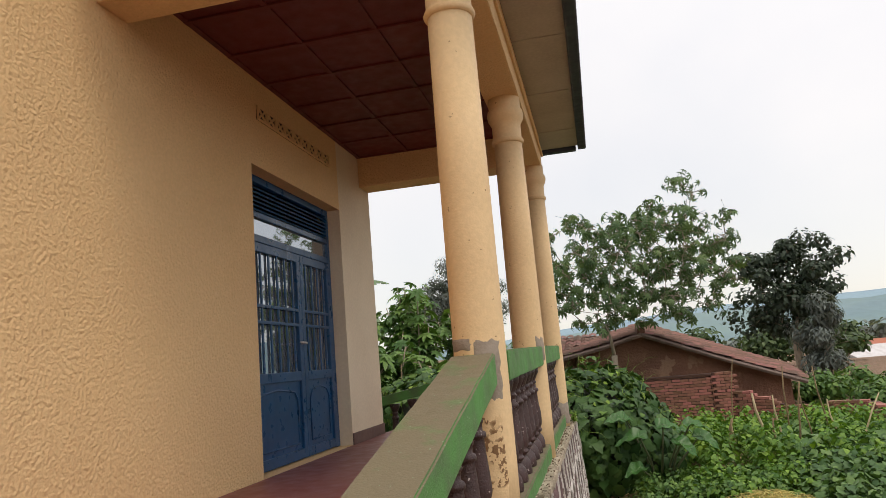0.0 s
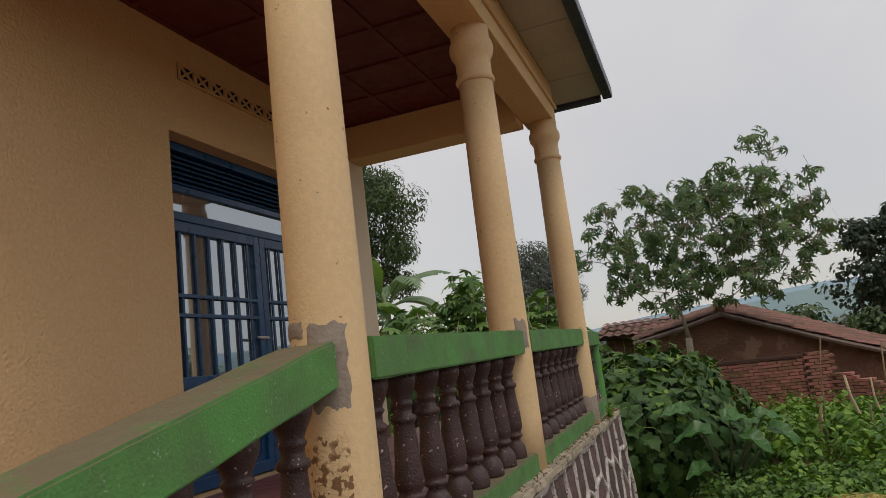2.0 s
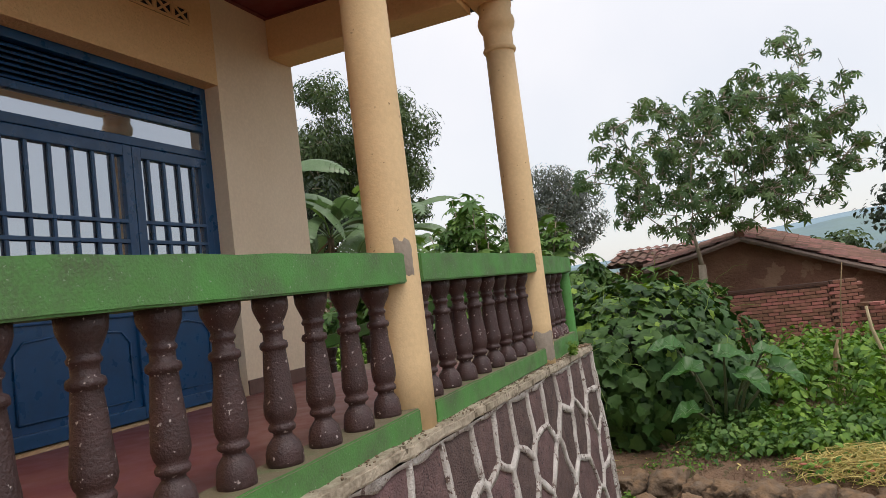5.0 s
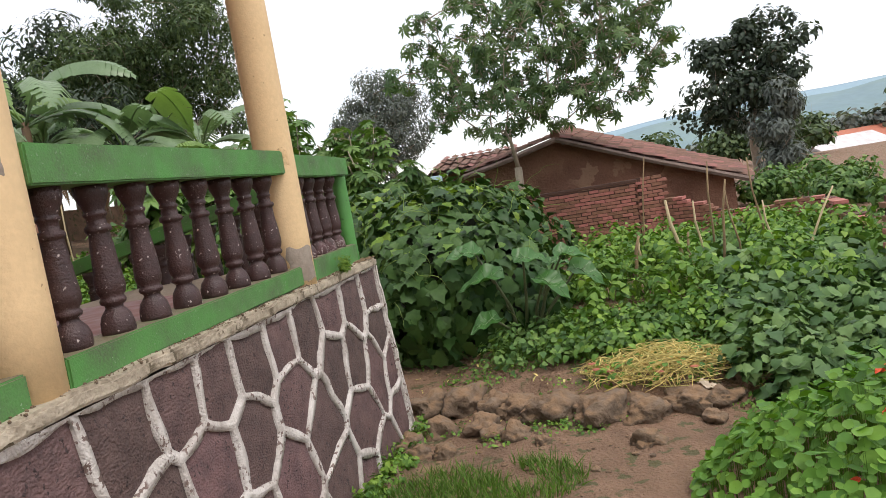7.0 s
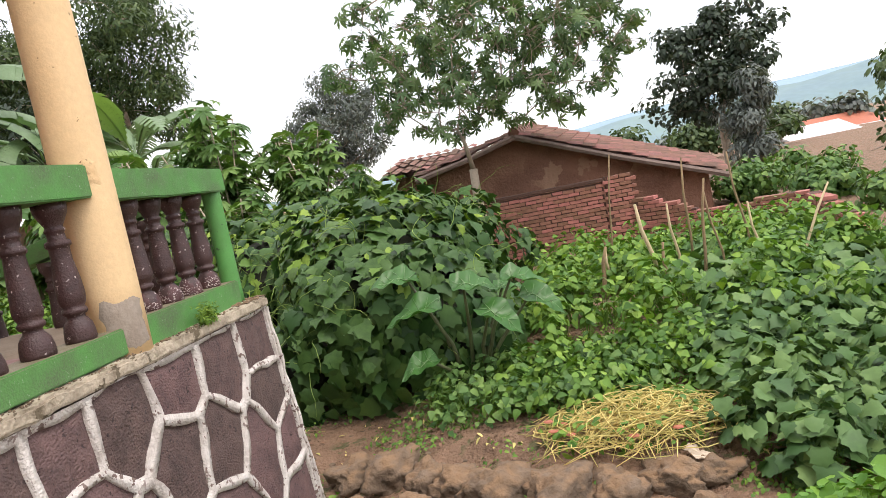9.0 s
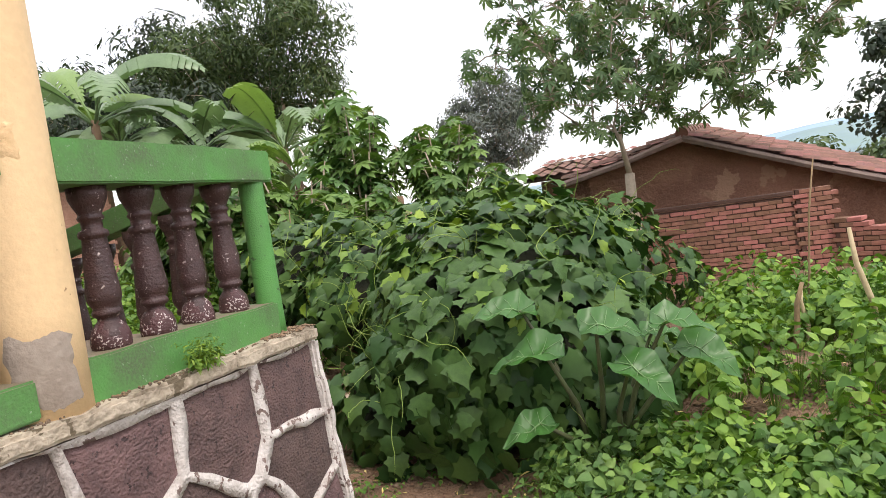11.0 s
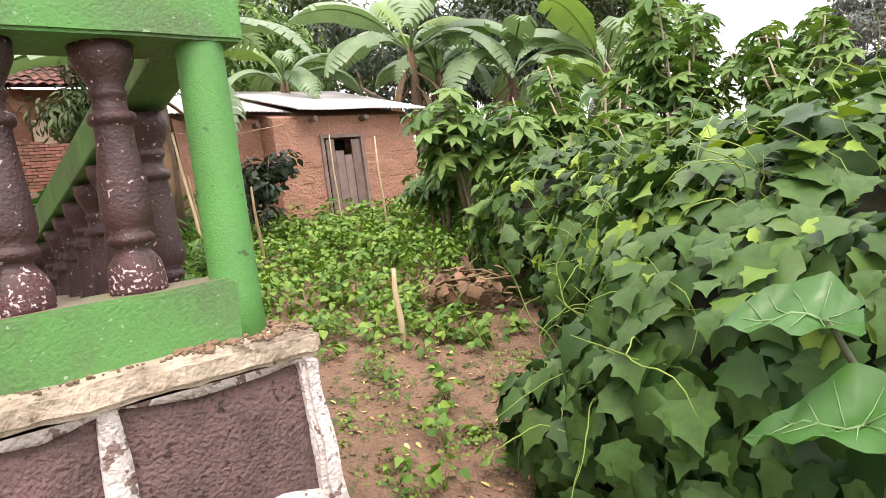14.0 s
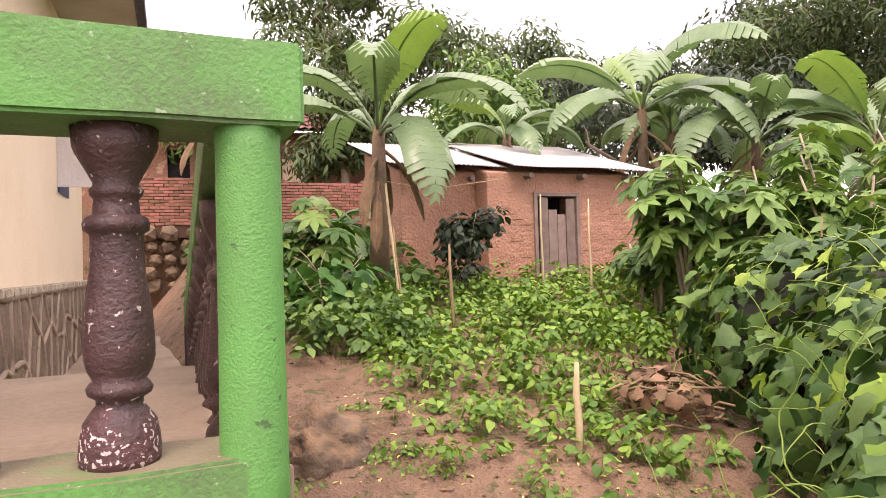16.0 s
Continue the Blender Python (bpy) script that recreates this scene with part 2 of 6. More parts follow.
def structure(name, bm, mat, label, category, smooth=False):
    return tagged(part(name, bm, mat, None, smooth=smooth), label, category, "", "structure")


def bx(bm, x0, x1, y0, y1, z0, z1, bevel=0.0, m=None):
    """A box, with bevelled edges if asked for."""
    v = [bm.verts.new((x, y, z)) for x in (x0, x1) for y in (y0, y1) for z in (z0, z1)]
    fs = [bm.faces.new([v[i] for i in q]) for q in ((0, 1, 3, 2), (4, 6, 7, 5), (0, 4, 5, 1), (2, 3, 7, 6), (0, 2, 6, 4), (1, 5, 7, 3))]
    if bevel:
        es = list({e for f in fs for e in f.edges})
        r = bmesh.ops.bevel(bm, geom=es, offset=bevel, segments=2, affect="EDGES", profile=0.6)
        v = list({w for f in r["faces"] for w in f.verts} | {w for w in v if w.is_valid})
    if m is not None:
        bmesh.ops.transform(bm, matrix=m, verts=[w for w in v if w.is_valid])
    return bm


def box(x0, x1, y0, y1, z0, z1, bevel=0.0, m=None):
    return bx(bmesh.new(), x0, x1, y0, y1, z0, z1, bevel, m)


def lathe(profile, segs=24, bm=None, wob=0.0):
    """A solid of revolution round z from (radius, height) pairs."""
    bm = bm or bmesh.new()
    rings = []
    for r, z in profile:
        rings.append([bm.verts.new((r * math.cos(a) * (1 + wob * noise.noise((3 * math.cos(a), 3 * math.sin(a), z * 9))),
                                    r * math.sin(a) * (1 + wob * noise.noise((3 * math.cos(a), 3 * math.sin(a), z * 9))), z))
                      for a in (2 * math.pi * i / segs for i in range(segs))])
    for a, b in zip(rings, rings[1:]):
        for i in range(segs):
            bm.faces.new((a[i], a[(i + 1) % segs], b[(i + 1) % segs], b[i]))
    bm.faces.new(rings[0][::-1])
    bm.faces.new(rings[-1])
    return bm


def tube(points, radii, segs=8, bm=None):
    """A tapered tube along points."""
    bm = bm or bmesh.new()
    pts = [Vector(p) for p in points]
    rings = []
    side = Vector((0.31, 0.87, 0.38))
    for i, p in enumerate(pts):
        d = (pts[min(i + 1, len(pts) - 1)] - pts[max(i - 1, 0)]).normalized()
        u = d.cross(side)
        if u.length < 0.05:
            u = d.cross(Vector((1, 0, 0)))
        u.normalize()
        w = d.cross(u)
        rings.append([bm.verts.new(p + radii[i] * (u * math.cos(a) + w * math.sin(a))) for a in (2 * math.pi * k / segs for k in range(segs))])
    for a, b in zip(rings, rings[1:]):
        for i in range(segs):
            bm.faces.new((a[i], a[(i + 1) % segs], b[(i + 1) % segs], b[i]))
    bm.faces.new(rings[0][::-1])
    bm.faces.new(rings[-1])
    return bm


def raw(name, verts, faces, mat, parent=None, smooth=False):
    me = bpy.data.meshes.new(name)
    me.from_pydata(verts, [], faces)
    me.materials.append(mat)
    if smooth:
        me.shade_smooth()
    ob = new(name, me)
    ob.parent = parent
    return ob


# ---- leaves ----


def outline_leaf(pts, droop=0.15, fold=0.12):
    """A leaf blade from its half outline (x to the side, y along), folded along the midrib and drooping; base at the origin, along +y."""
    v = []
    for x, y in pts:
        v += [(-x, y, fold * x - droop * y * y), (0, y, -droop * y * y), (x, y, fold * x - droop * y * y)]
    f = []
    for i in range(len(pts) - 1):
        a = 3 * i
        f += [(a, a + 1, a + 4, a + 3), (a + 1, a + 2, a + 5, a + 4)]
    return np.array(v, float), f


def star_leaf(lobes=7, wide=0.13, droop=0.25):
    """A palmate leaf: pointed lobes round a centre."""
    v, f = [(0, 0, 0)], []
    for i in range(lobes):
        a = math.pi * (-0.82 + 1.64 * i / (lobes - 1))
        s = 1 - 0.28 * abs(i - (lobes - 1) / 2) / ((lobes - 1) / 2)
        ca, sa = math.sin(a), math.cos(a)
        n = len(v)
        for r, w in ((0.25, 0.62), (0.52, 1.0), (0.80, 0.55), (1.0, 0.0), (0.80, -0.55), (0.52, -1.0), (0.25, -0.62)):
            x, y = r * s * ca + w * wide * sa, r * s * sa - w * wide * ca
            v.append((x, y, -droop * (x * x + y * y) + 0.25 * abs(w) * wide))
        v.append((0.6 * s * ca, 0.6 * s * sa, -droop * 0.36 * s * s))
        m = n + 7
        f += [(0, n, n + 1, m), (m, n + 1, n + 2, n + 3), (m, n + 3, n + 4, n + 5), (0, m, n + 5, n + 6)]
    return np.array(v, float), f


LEAF_VINE = outline_leaf([(0.03, 0.02), (0.20, -0.17), (0.37, -0.17), (0.45, -0.01), (0.66, 0.10), (0.53, 0.26), (0.47, 0.38), (0.54, 0.57), (0.29, 0.65), (0.13, 0.83), (0.0, 1.06)], 0.3, 0.12)
LEAF_OVAL = outline_leaf([(0.0, 0.0), (0.26, 0.25), (0.30, 0.5), (0.16, 0.8), (0.0, 1.0)], 0.2, 0.2)
LEAF_BEAN = outline_leaf([(0.02, 0.0), (0.34, 0.12), (0.36, 0.4), (0.2, 0.72), (0.0, 1.0)], 0.3, 0.15)
LEAF_LANCE = outline_leaf([(0.0, 0.0), (0.13, 0.3), (0.13, 0.6), (0.0, 1.0)], 0.25, 0.25)
LEAF_TARO = outline_leaf([(0.01, 0.02), (0.22, -0.34), (0.36, -0.28), (0.47, -0.02), (0.46, 0.2), (0.36, 0.48), (0.2, 0.76), (0.0, 1.0)], 0.3, 0.3)
LEAF_STAR = star_leaf(7, 0.19, 0.3)
LEAF_CASTOR = star_leaf(7, 0.15, 0.5)
LEAF_BLADE = (np.array([(-0.03, 0, 0), (0.03, 0, 0), (0.022, 0.5, -0.05), (-0.022, 0.5, -0.05), (0, 1, -0.25)], float), [(0, 1, 2, 3), (3, 2, 4)])


def round_leaf(k=10):
    v = [(0, 0, -0.10)] + [(0.5 * math.cos(2 * math.pi * i / k) * (1 + 0.06 * (-1) ** i), 0.5 * math.sin(2 * math.pi * i / k) * (1 + 0.06 * (-1) ** i), 0.02 * math.cos(i * 2.2))
                           for i in range(k)]
    return np.array(v, float), [(0, 1 + i, 1 + (i + 1) % k) for i in range(k)]


LEAF_ROUND = round_leaf()


def turns(facing, spin):
    """Rotation matrices that turn +z to the facing normals, and spin round them."""
    z = facing / np.linalg.norm(facing, axis=1, keepdims=True)
    down = np.tile((0.0, 0.0, -1.0), (len(z), 1)) + 0.001
    y = down - (down * z).sum(1, keepdims=True) * z
    y /= np.linalg.norm(y, axis=1, keepdims=True) + 1e-9
    x = np.cross(y, z)
    c, s = np.cos(spin)[:, None], np.sin(spin)[:, None]
    y2, x2 = c * y + s * x, c * x - s * y
    return np.stack([x2, y2, z], axis=2)


def leaves(name, template, places, facing, size, mat, parent=None, spin=0.8, rng=None, up=False):
    """Many leaves as one mesh: each at a place, facing a way, its tip hanging down but for a random spin."""
    rng = rng or np.random.default_rng(5)
    tv, tf = template
    n = len(places)
    size = np.broadcast_to(size, (n,))
    m = turns(facing, rng.normal(math.pi if up else 0, spin, n))
    v = np.einsum("nij,kj->nki", m, tv) * size[:, None, None] + places[:, None, :]
    k = len(tv)
    loops = np.concatenate([np.array(q) for q in tf])
    starts = np.cumsum([0] + [len(q) for q in tf[:-1]])
    allloops = (loops[None, :] + (np.arange(n) * k)[:, None]).ravel()
    allstarts = (starts[None, :] + (np.arange(n) * len(loops))[:, None]).ravel()
    me = bpy.data.meshes.new(name)
    me.vertices.add(n * k)
    me.vertices.foreach_set("co", v.astype(np.float32).ravel())
    me.loops.add(len(allloops))
    me.loops.foreach_set("vertex_index", allloops.astype(np.int32))
    me.polygons.add(len(allstarts))
    me.polygons.foreach_set("loop_start", allstarts.astype(np.int32))
    me.update(calc_edges=True)
    me.validate()
    me.materials.append(mat)
    me.shade_smooth()
    ob = new(name, me)
    ob.parent = parent
    return ob


def clump(rng, centre, radii, n, shell=0.55):
    """Places in an ellipsoid, most of them near its skin, with the outward way at each."""
    d = rng.normal(size=(n, 3))
    d /= np.linalg.norm(d, axis=1, keepdims=True)
    r = shell + (1 - shell) * rng.random(n) ** 0.7
    p = np.array(centre) + d * r[:, None] * np.array(radii)
    return p, d / np.array(radii)


# ---- ground ----
def height(x, y):
    """The lie of the land: level along the verandah, rising behind the house end and towards the start."""
    h = 0.02 + 0.10 * min(1.0, max(0.0, (8.5 - y) / 8.5)) * 3.0 * (1 if y > 0 else 1)
    h -= 0.12 * min(1.0, max(0.0, (y - 6.5) / 2.0)) * min(1.0, max(0.0, (0.9 - x)))
    if x < -0.9:
        h += 0.30 * min(-0.9 - x, 2.2) * min(1.0, max(0.0, (y - 7.5) / 1.5)) * 0.7 + 0.14 * max(0.0, -3.1 - x) * min(1.0, max(0.0, (y - 7.5) / 1.5))
    if x > -0.3:
        edge = max(8.42, min(9.2, 9.2 - 0.55 * x))
        h += 0.13 * min(1.0, max(0.0, (y - edge - 0.12 * noise.noise((x * 2, 0, 4))) / 0.25)) * min(1.0, (x + 0.3) * 2)
    h -= 0.18 * min(1.0, max(0.0, (y - 5.0) / 2.5)) * min(1.0, max(0.0, (10.9 - y) / 1.9)) * min(1.0, max(0.0, (x + 1.0) / 0.5))
    if y > 9:
        h += 0.05 * min(1.0, (y - 9) / 3)
    h -= 0.03 * max(0.0, min(x - 3.0, 30.0))
    return h


def ground_mesh():
    xs = np.concatenate([np.linspace(-400, -16, 14), np.linspace(-15.5, 12, 140), np.linspace(13, 400, 14)])
    ys = np.concatenate([np.linspace(-400, -5, 12), np.linspace(-4.5, 20, 125), np.linspace(21, 500, 16)])
    v, f = [], []
    for y in ys:
        for x in xs:
            v.append((x, y, height(max(x, -16), y) + 0.035 * noise.noise((x * 1.3, y * 1.3, 0)) + 0.02 * noise.noise((x * 5, y * 5, 3))))
    k = len(xs)
    for j in range(len(ys) - 1):
        for i in range(k - 1):
            f.append((j * k + i, j * k + i + 1, (j + 1) * k + i + 1, (j + 1) * k + i))
    ob = raw("ground", v, f, SOIL, smooth=True)
    tagged(ob, "bare red-brown soil with pebbles and moss", "ground", "", "structure")


ground_mesh()

# ---- the house ----
WALLX, CORNER, FLOOR, TOPZ = -2.42, 7.52, 1.25, 4.32
FRONT, RAILZ, LEDGEZ = -0.42, 2.02, 1.20
COLUMNS = ((-0.54, 3.19), (-0.53, 5.39), (-0.515, 7.59))

house_wall = box(WALLX - 0.25, WALLX, 3.0, 4.69, -0.2, 4.6)
bx(house_wall, WALLX - 0.25, WALLX, -4, 3.0, -0.2, 5.35)
bx(house_wall, WALLX - 0.25, WALLX, 4.69, 6.53, 3.58, 4.6)
bx(house_wall, WALLX - 0.25, WALLX, 4.69, 6.53, -0.2, FLOOR)
structure("wall_front", house_wall, CREAM, "cream plastered house wall behind the verandah", "wall")
# paler plaster on this pier paints the sky light that reaches it directly
structure("wall_front_pale", box(WALLX - 0.25, WALLX, 6.53, CORNER, -0.2, 4.6), PALE, "plastered pier of the house wall at the corner, direct skylight put into its paler colour", "wall")
# slab added out of view to stop light leaking in through the attic
structure("ceiling_inside", box(-9.3, WALLX - 0.2, -3.95, CORNER - 0.2, 4.50, 4.56), DARK, "unseen near-black ceiling slab added to keep daylight out of the rooms", "ceiling")
structure("wall_end", box(-9.5, WALLX - 0.25, CORNER - 0.25, CORNER, -0.2, 4.6), PALE, "pale cream plastered end wall of the house", "wall")
structure("wall_back", box(-9.5, -9.25, -4, CORNER - 0.25, -0.2, 4.6), CREAM, "cream plastered back wall of the house", "wall")
structure("wall_south", box(-9.5, WALLX, -4.25, -4, -0.2, 4.6), CREAM, "cream plastered far end wall of the house", "wall")
structure("verandah_floor", box(WALLX, FRONT - 0.2, 3.0, 7.66, 0.9, FLOOR), RED_FLOOR, "red cement verandah floor", "floor")
structure("landing", box(WALLX, FRONT - 0.2, 7.66, 8.78, 0.9, FLOOR - 0.003), CONCRETE, "worn concrete landing at the verandah end", "floor")

# near ramp up to the verandah
RAMP = 0.225
nr = bmesh.new()
pts = [(3.0, FLOOR), (-3.0, FLOOR - 6.0 * RAMP), (-3.0, -0.5), (3.0, -0.5)]
va = [nr.verts.new((WALLX, y, z)) for y, z in pts]
vb = [nr.verts.new((-0.62, y, z)) for y, z in pts]
nr.faces.new(va)
nr.faces.new(vb[::-1])
for i in range(4):
    nr.faces.new((va[i], vb[i], vb[(i + 1) % 4], va[(i + 1) % 4]))
structure("ramp", nr, RED_FLOOR, "red cement ramp up to the verandah", "ramp")
structure("baseboard", box(WALLX, WALLX + 0.015, 6.53, CORNER, FLOOR, FLOOR + 0.11, 0.004), SKIRT, "dark painted skirting on the wall", "baseboard")

# beams, ceiling, eaves
structure("beam_front", box(-0.68, -0.40, 3.0, 7.70, 4.02, 4.42, 0.012), CREAM, "cream plastered beam over the columns", "beam")
structure("wall_gable", box(WALLX, 0.02, 2.72, 2.80, 4.44, 5.3), CREAM, "cream plastered closing wall over the cross beam", "wall")
structure("beam_near", box(WALLX, -0.68, 3.0, 3.26, 4.02, 4.42, 0.012), CREAM, "cream plastered cross beam", "beam")
structure("beam_end", box(WALLX, -0.68, 7.20, 7.50, 3.97, 4.42, 0.012), CREAM, "cream plastered cross beam at the house corner", "beam")
structure("beam_moulding", box(-0.40, -0.375, 2.98, 7.72, 4.17, 4.20, 0.008), CREAM, "cream moulding along the beam", "trim")
structure("beam_moulding_near", box(WALLX, -0.375, 2.955, 2.985, 4.17, 4.20, 0.008), CREAM, "cream moulding along the cross beam", "trim")
cm = box(WALLX, -0.68, 3.26, 7.20, TOPZ, TOPZ + 0.04)
for i in range(8):
    bx(cm, WALLX, -0.68, 3.26 + i * 0.56, 3.30 + i * 0.56, TOPZ - 0.018, TOPZ - 0.001)
for i in range(4):
    bx(cm, WALLX + i * 0.56, WALLX + 0.04 + i * 0.56, 3.30, 7.20, TOPZ - 0.014, TOPZ - 0.001)
structure("ceiling", cm, MAROON, "dark maroon board ceiling with cover battens", "ceiling")
sf = box(-0.40, 0.02, 2.7, 8.30, 4.42, 4.44)
bx(sf, WALLX, -0.40, 7.50, 8.30, 4.42, 4.44)
bx(sf, -10.0, WALLX, CORNER, 8.30, 4.42, 4.44)
bx(sf, WALLX, -0.40, 2.7, 3.0, 4.42, 4.44)
for i in range(5):
    bx(sf, -0.40, 0.0, 7.6 - i * 1.2, 7.62 - i * 1.2, 4.412, 4.419)
structure("soffit", sf, SOFFIT, "weathered grey board soffit under the eaves", "soffit")
gt = box(0.02, 0.12, 2.66, 8.34, 4.37, 4.50, 0.02)
bx(gt, -10, 0.0, 8.30, 8.40, 4.37, 4.50, 0.02)
structure("gutter", gt, GUTTER, "dark blue metal gutter along the eaves", "gutter")
rf = bmesh.new()
q = [rf.verts.new(p) for p in ((0.07, 2.64, 4.52), (0.07, 8.38, 4.52), (-5, 3.5, 6.4), (-10.2, 8.38, 4.52), (-10.2, -4.6, 4.52), (-5, -4.6, 6.4), (-2.15, -4.6, 5.345), (-2.15, 2.64, 5.345))]
for f in ((0, 1, 2, 7), (1, 3, 2), (3, 4, 5, 2), (7, 2, 5, 6), (0, 7, 6)):
    if f != (0, 7, 6):
        rf.faces.new([q[i] for i in f])
structure("roof", rf, GUTTER, "dark metal sheet roof of the house", "roof")

# plinth, ledge
structure("plinth_core", box(WALLX, -0.43, 3.0, 8.80, -0.5, 1.10), CONCRETE, "cement plinth under the verandah", "plinth")
def rough_bar(x0, x1, y0, y1, z0, z1, cuts, jitter, seed):
    """A worn cement bar along y with an uneven surface."""
    bm = box(x0, x1, y0, y1, z0, z1)
    bmesh.ops.subdivide_edges(bm, edges=[e for e in bm.edges if abs(e.verts[0].co.y - e.verts[1].co.y) > 0.5 * (y1 - y0)], cuts=cuts)
    bmesh.ops.bevel(bm, geom=[e for e in bm.edges if len(e.link_faces) == 2 and e.calc_face_angle(0) > 0.5], offset=0.012, segments=2, affect="EDGES")
    for w in bm.verts:
        w.co += jitter * Vector((noise.noise((w.co.y * 6, w.co.z * 9, seed)), 0, noise.noise((w.co.y * 8, w.co.x * 9, seed + 4))))
        w.co += 0.5 * jitter * noise.noise_vector(w.co * 28)
    return bm


structure("ledge", rough_bar(-0.62, -0.368, 3.0, 8.86, 1.140, LEDGEZ, 220, 0.009, 1), LEDGE, "worn whitewashed cement ledge on the plinth", "ledge")
nl = box(-0.62, -0.365, -2.0, 3.0, 1.135, LEDGEZ, 0.015)
nc = box(-0.66, -0.43, -2.0, 3.0, -0.5, 1.10)
for w in nl.verts:
    w.co.z -= RAMP * (3.0 - w.co.y)
for w in nc.verts:
    if w.co.z > 0:
        w.co.z -= RAMP * (3.0 - w.co.y)
structure("ledge_near", nl, LEDGE, "worn whitewashed cement ledge beside the ramp", "ledge")
structure("plinth_near", nc, WHITE_JOINT, "whitewashed plinth beside the ramp", "plinth")


def clip(poly, nx, ny, c):
    out = []
    for i in range(len(poly)):
        p, q = poly[i], poly[(i + 1) % len(poly)]
        dp, dq = nx * p[0] + ny * p[1] - c, nx * q[0] + ny * q[1] - c
        if dp <= 0:
            out.append(p)
        if (dp < 0 < dq) or (dq < 0 < dp):
            k = dp / (dp - dq)
            out.append((p[0] + k * (q[0] - p[0]), p[1] + k * (q[1] - p[1])))
    return out


def crazy_paving(name, width, low, high, cell, at, rz, lean, label, joint, seed, stone=None, lines=None, middles=()):
    """A face of irregular painted stones between raised whitewashed joints; along local x, facing -y, leaning back upwards."""
    rr = random.Random(seed)
    wall = thing(name, label, "wall", "", "structure", at=at, rz=rz)
    nx, nz = max(1, round(width / cell)), max(1, round((high - low) / cell * 0.8))
    seeds = [((i + 0.5 + 0.5 * (j % 2) + rr.uniform(-0.42, 0.42)) * width / nx, low + (j + 0.5 + rr.uniform(-0.4, 0.4)) * (high - low) / nz)
             for j in range(nz) for i in range(-1, nx + 1)]
    if middles:
        x0, x1, z0 = min(p[0] for p in middles) - 0.1, max(p[0] for p in middles) + 0.3, min(p[1] for p in middles) - 0.02
        seeds = [p for p in seeds if not (x0 < p[0] < x1 and p[1] > z0)] + list(middles)
    jm = bmesh.new()

    def wobble(p):
        return (p[0] + 0.034 * noise.noise((p[0] * 4, p[1] * 4, seed)), p[1] + 0.034 * noise.noise((p[0] * 5, p[1] * 5, seed + 7)))

    def at3(p, d):
        return Vector((p[0], -d - lean * (high - p[1]) + 0.006 * noise.noise((p[0] * 7, p[1] * 7, 2)), p[1]))

    for s in seeds:
        poly = [(0, low), (width, low), (width, high), (0, high)]
        for o in seeds:
            if o != s and abs(o[0] - s[0]) < 4 * cell and poly:
                ex, ez = o[0] - s[0], o[1] - s[1]
                poly = clip(poly, ex, ez, ex * (s[0] + o[0]) / 2 + ez * (s[1] + o[1]) / 2)
        if len(poly) < 3:
            continue
        fine = []
        for i in range(len(poly)):
            p, q = poly[i], poly[(i + 1) % len(poly)]
            k = max(1, int(math.dist(p, q) / 0.05))
            fine += [(p[0] + (q[0] - p[0]) * t / k, p[1] + (q[1] - p[1]) * t / k) for t in range(k)]
        if len(fine) < 5:
            continue
        cx, cz = sum(p[0] for p in fine) / len(fine), sum(p[1] for p in fine) / len(fine)
        inner = []
        for p in fine:
            d = math.dist(p, (cx, cz)) or 1
            w = min(joint * (1 + 0.5 * noise.noise((p[0] * 4, p[1] * 4, 9))) * (1.25 if d > 0.2 else 1), 0.7 * d)
            inner.append((p[0] + (cx - p[0]) * w / d, p[1] + (cz - p[1]) * w / d))
        border = [abs(p[0]) < 1e-6 or abs(p[0] - width) < 1e-6 or abs(p[1] - low) < 1e-6 or abs(p[1] - high) < 1e-6 for p in fine]
        fo = [p if e else wobble(p) for p, e in zip(fine, border)]
        fi = [wobble(p) for p in inner]
        n = len(fo)
        vo = [jm.verts.new(at3(p, 0.014)) for p in fo]
        vi = [jm.verts.new(at3(p, 0.011)) for p in fi]
        vb = [jm.verts.new(at3(p, -0.01)) for p in fi]
        for i in range(n):
            jm.faces.new((vo[i], vo[(i + 1) % n], vi[(i + 1) % n], vi[i]))
            jm.faces.new((vi[i], vi[(i + 1) % n], vb[(i + 1) % n], vb[i]))
        sm = bmesh.new()
        mid = [((p[0] * 0.75 + cx * 0.25), (p[1] * 0.75 + cz * 0.25)) for p in fi]
        ring = [sm.verts.new(at3(p, -0.006)) for p in fi]
        ring2 = [sm.verts.new(at3(p, 0.004 + rr.uniform(-0.003, 0.004))) for p in mid]
        c = sm.verts.new(at3((cx, cz), 0.006))
        for i in range(n):
            sm.faces.new((ring[i], ring[(i + 1) % n], ring2[(i + 1) % n], ring2[i]))
            sm.faces.new((ring2[i], ring2[(i + 1) % n], c))
        part("stone", sm, stone or STONE_BROWN, wall, smooth=True)
    part("joint", jm, lines or WHITE_JOINT, wall, "raised pale joints", smooth=True)
    return wall


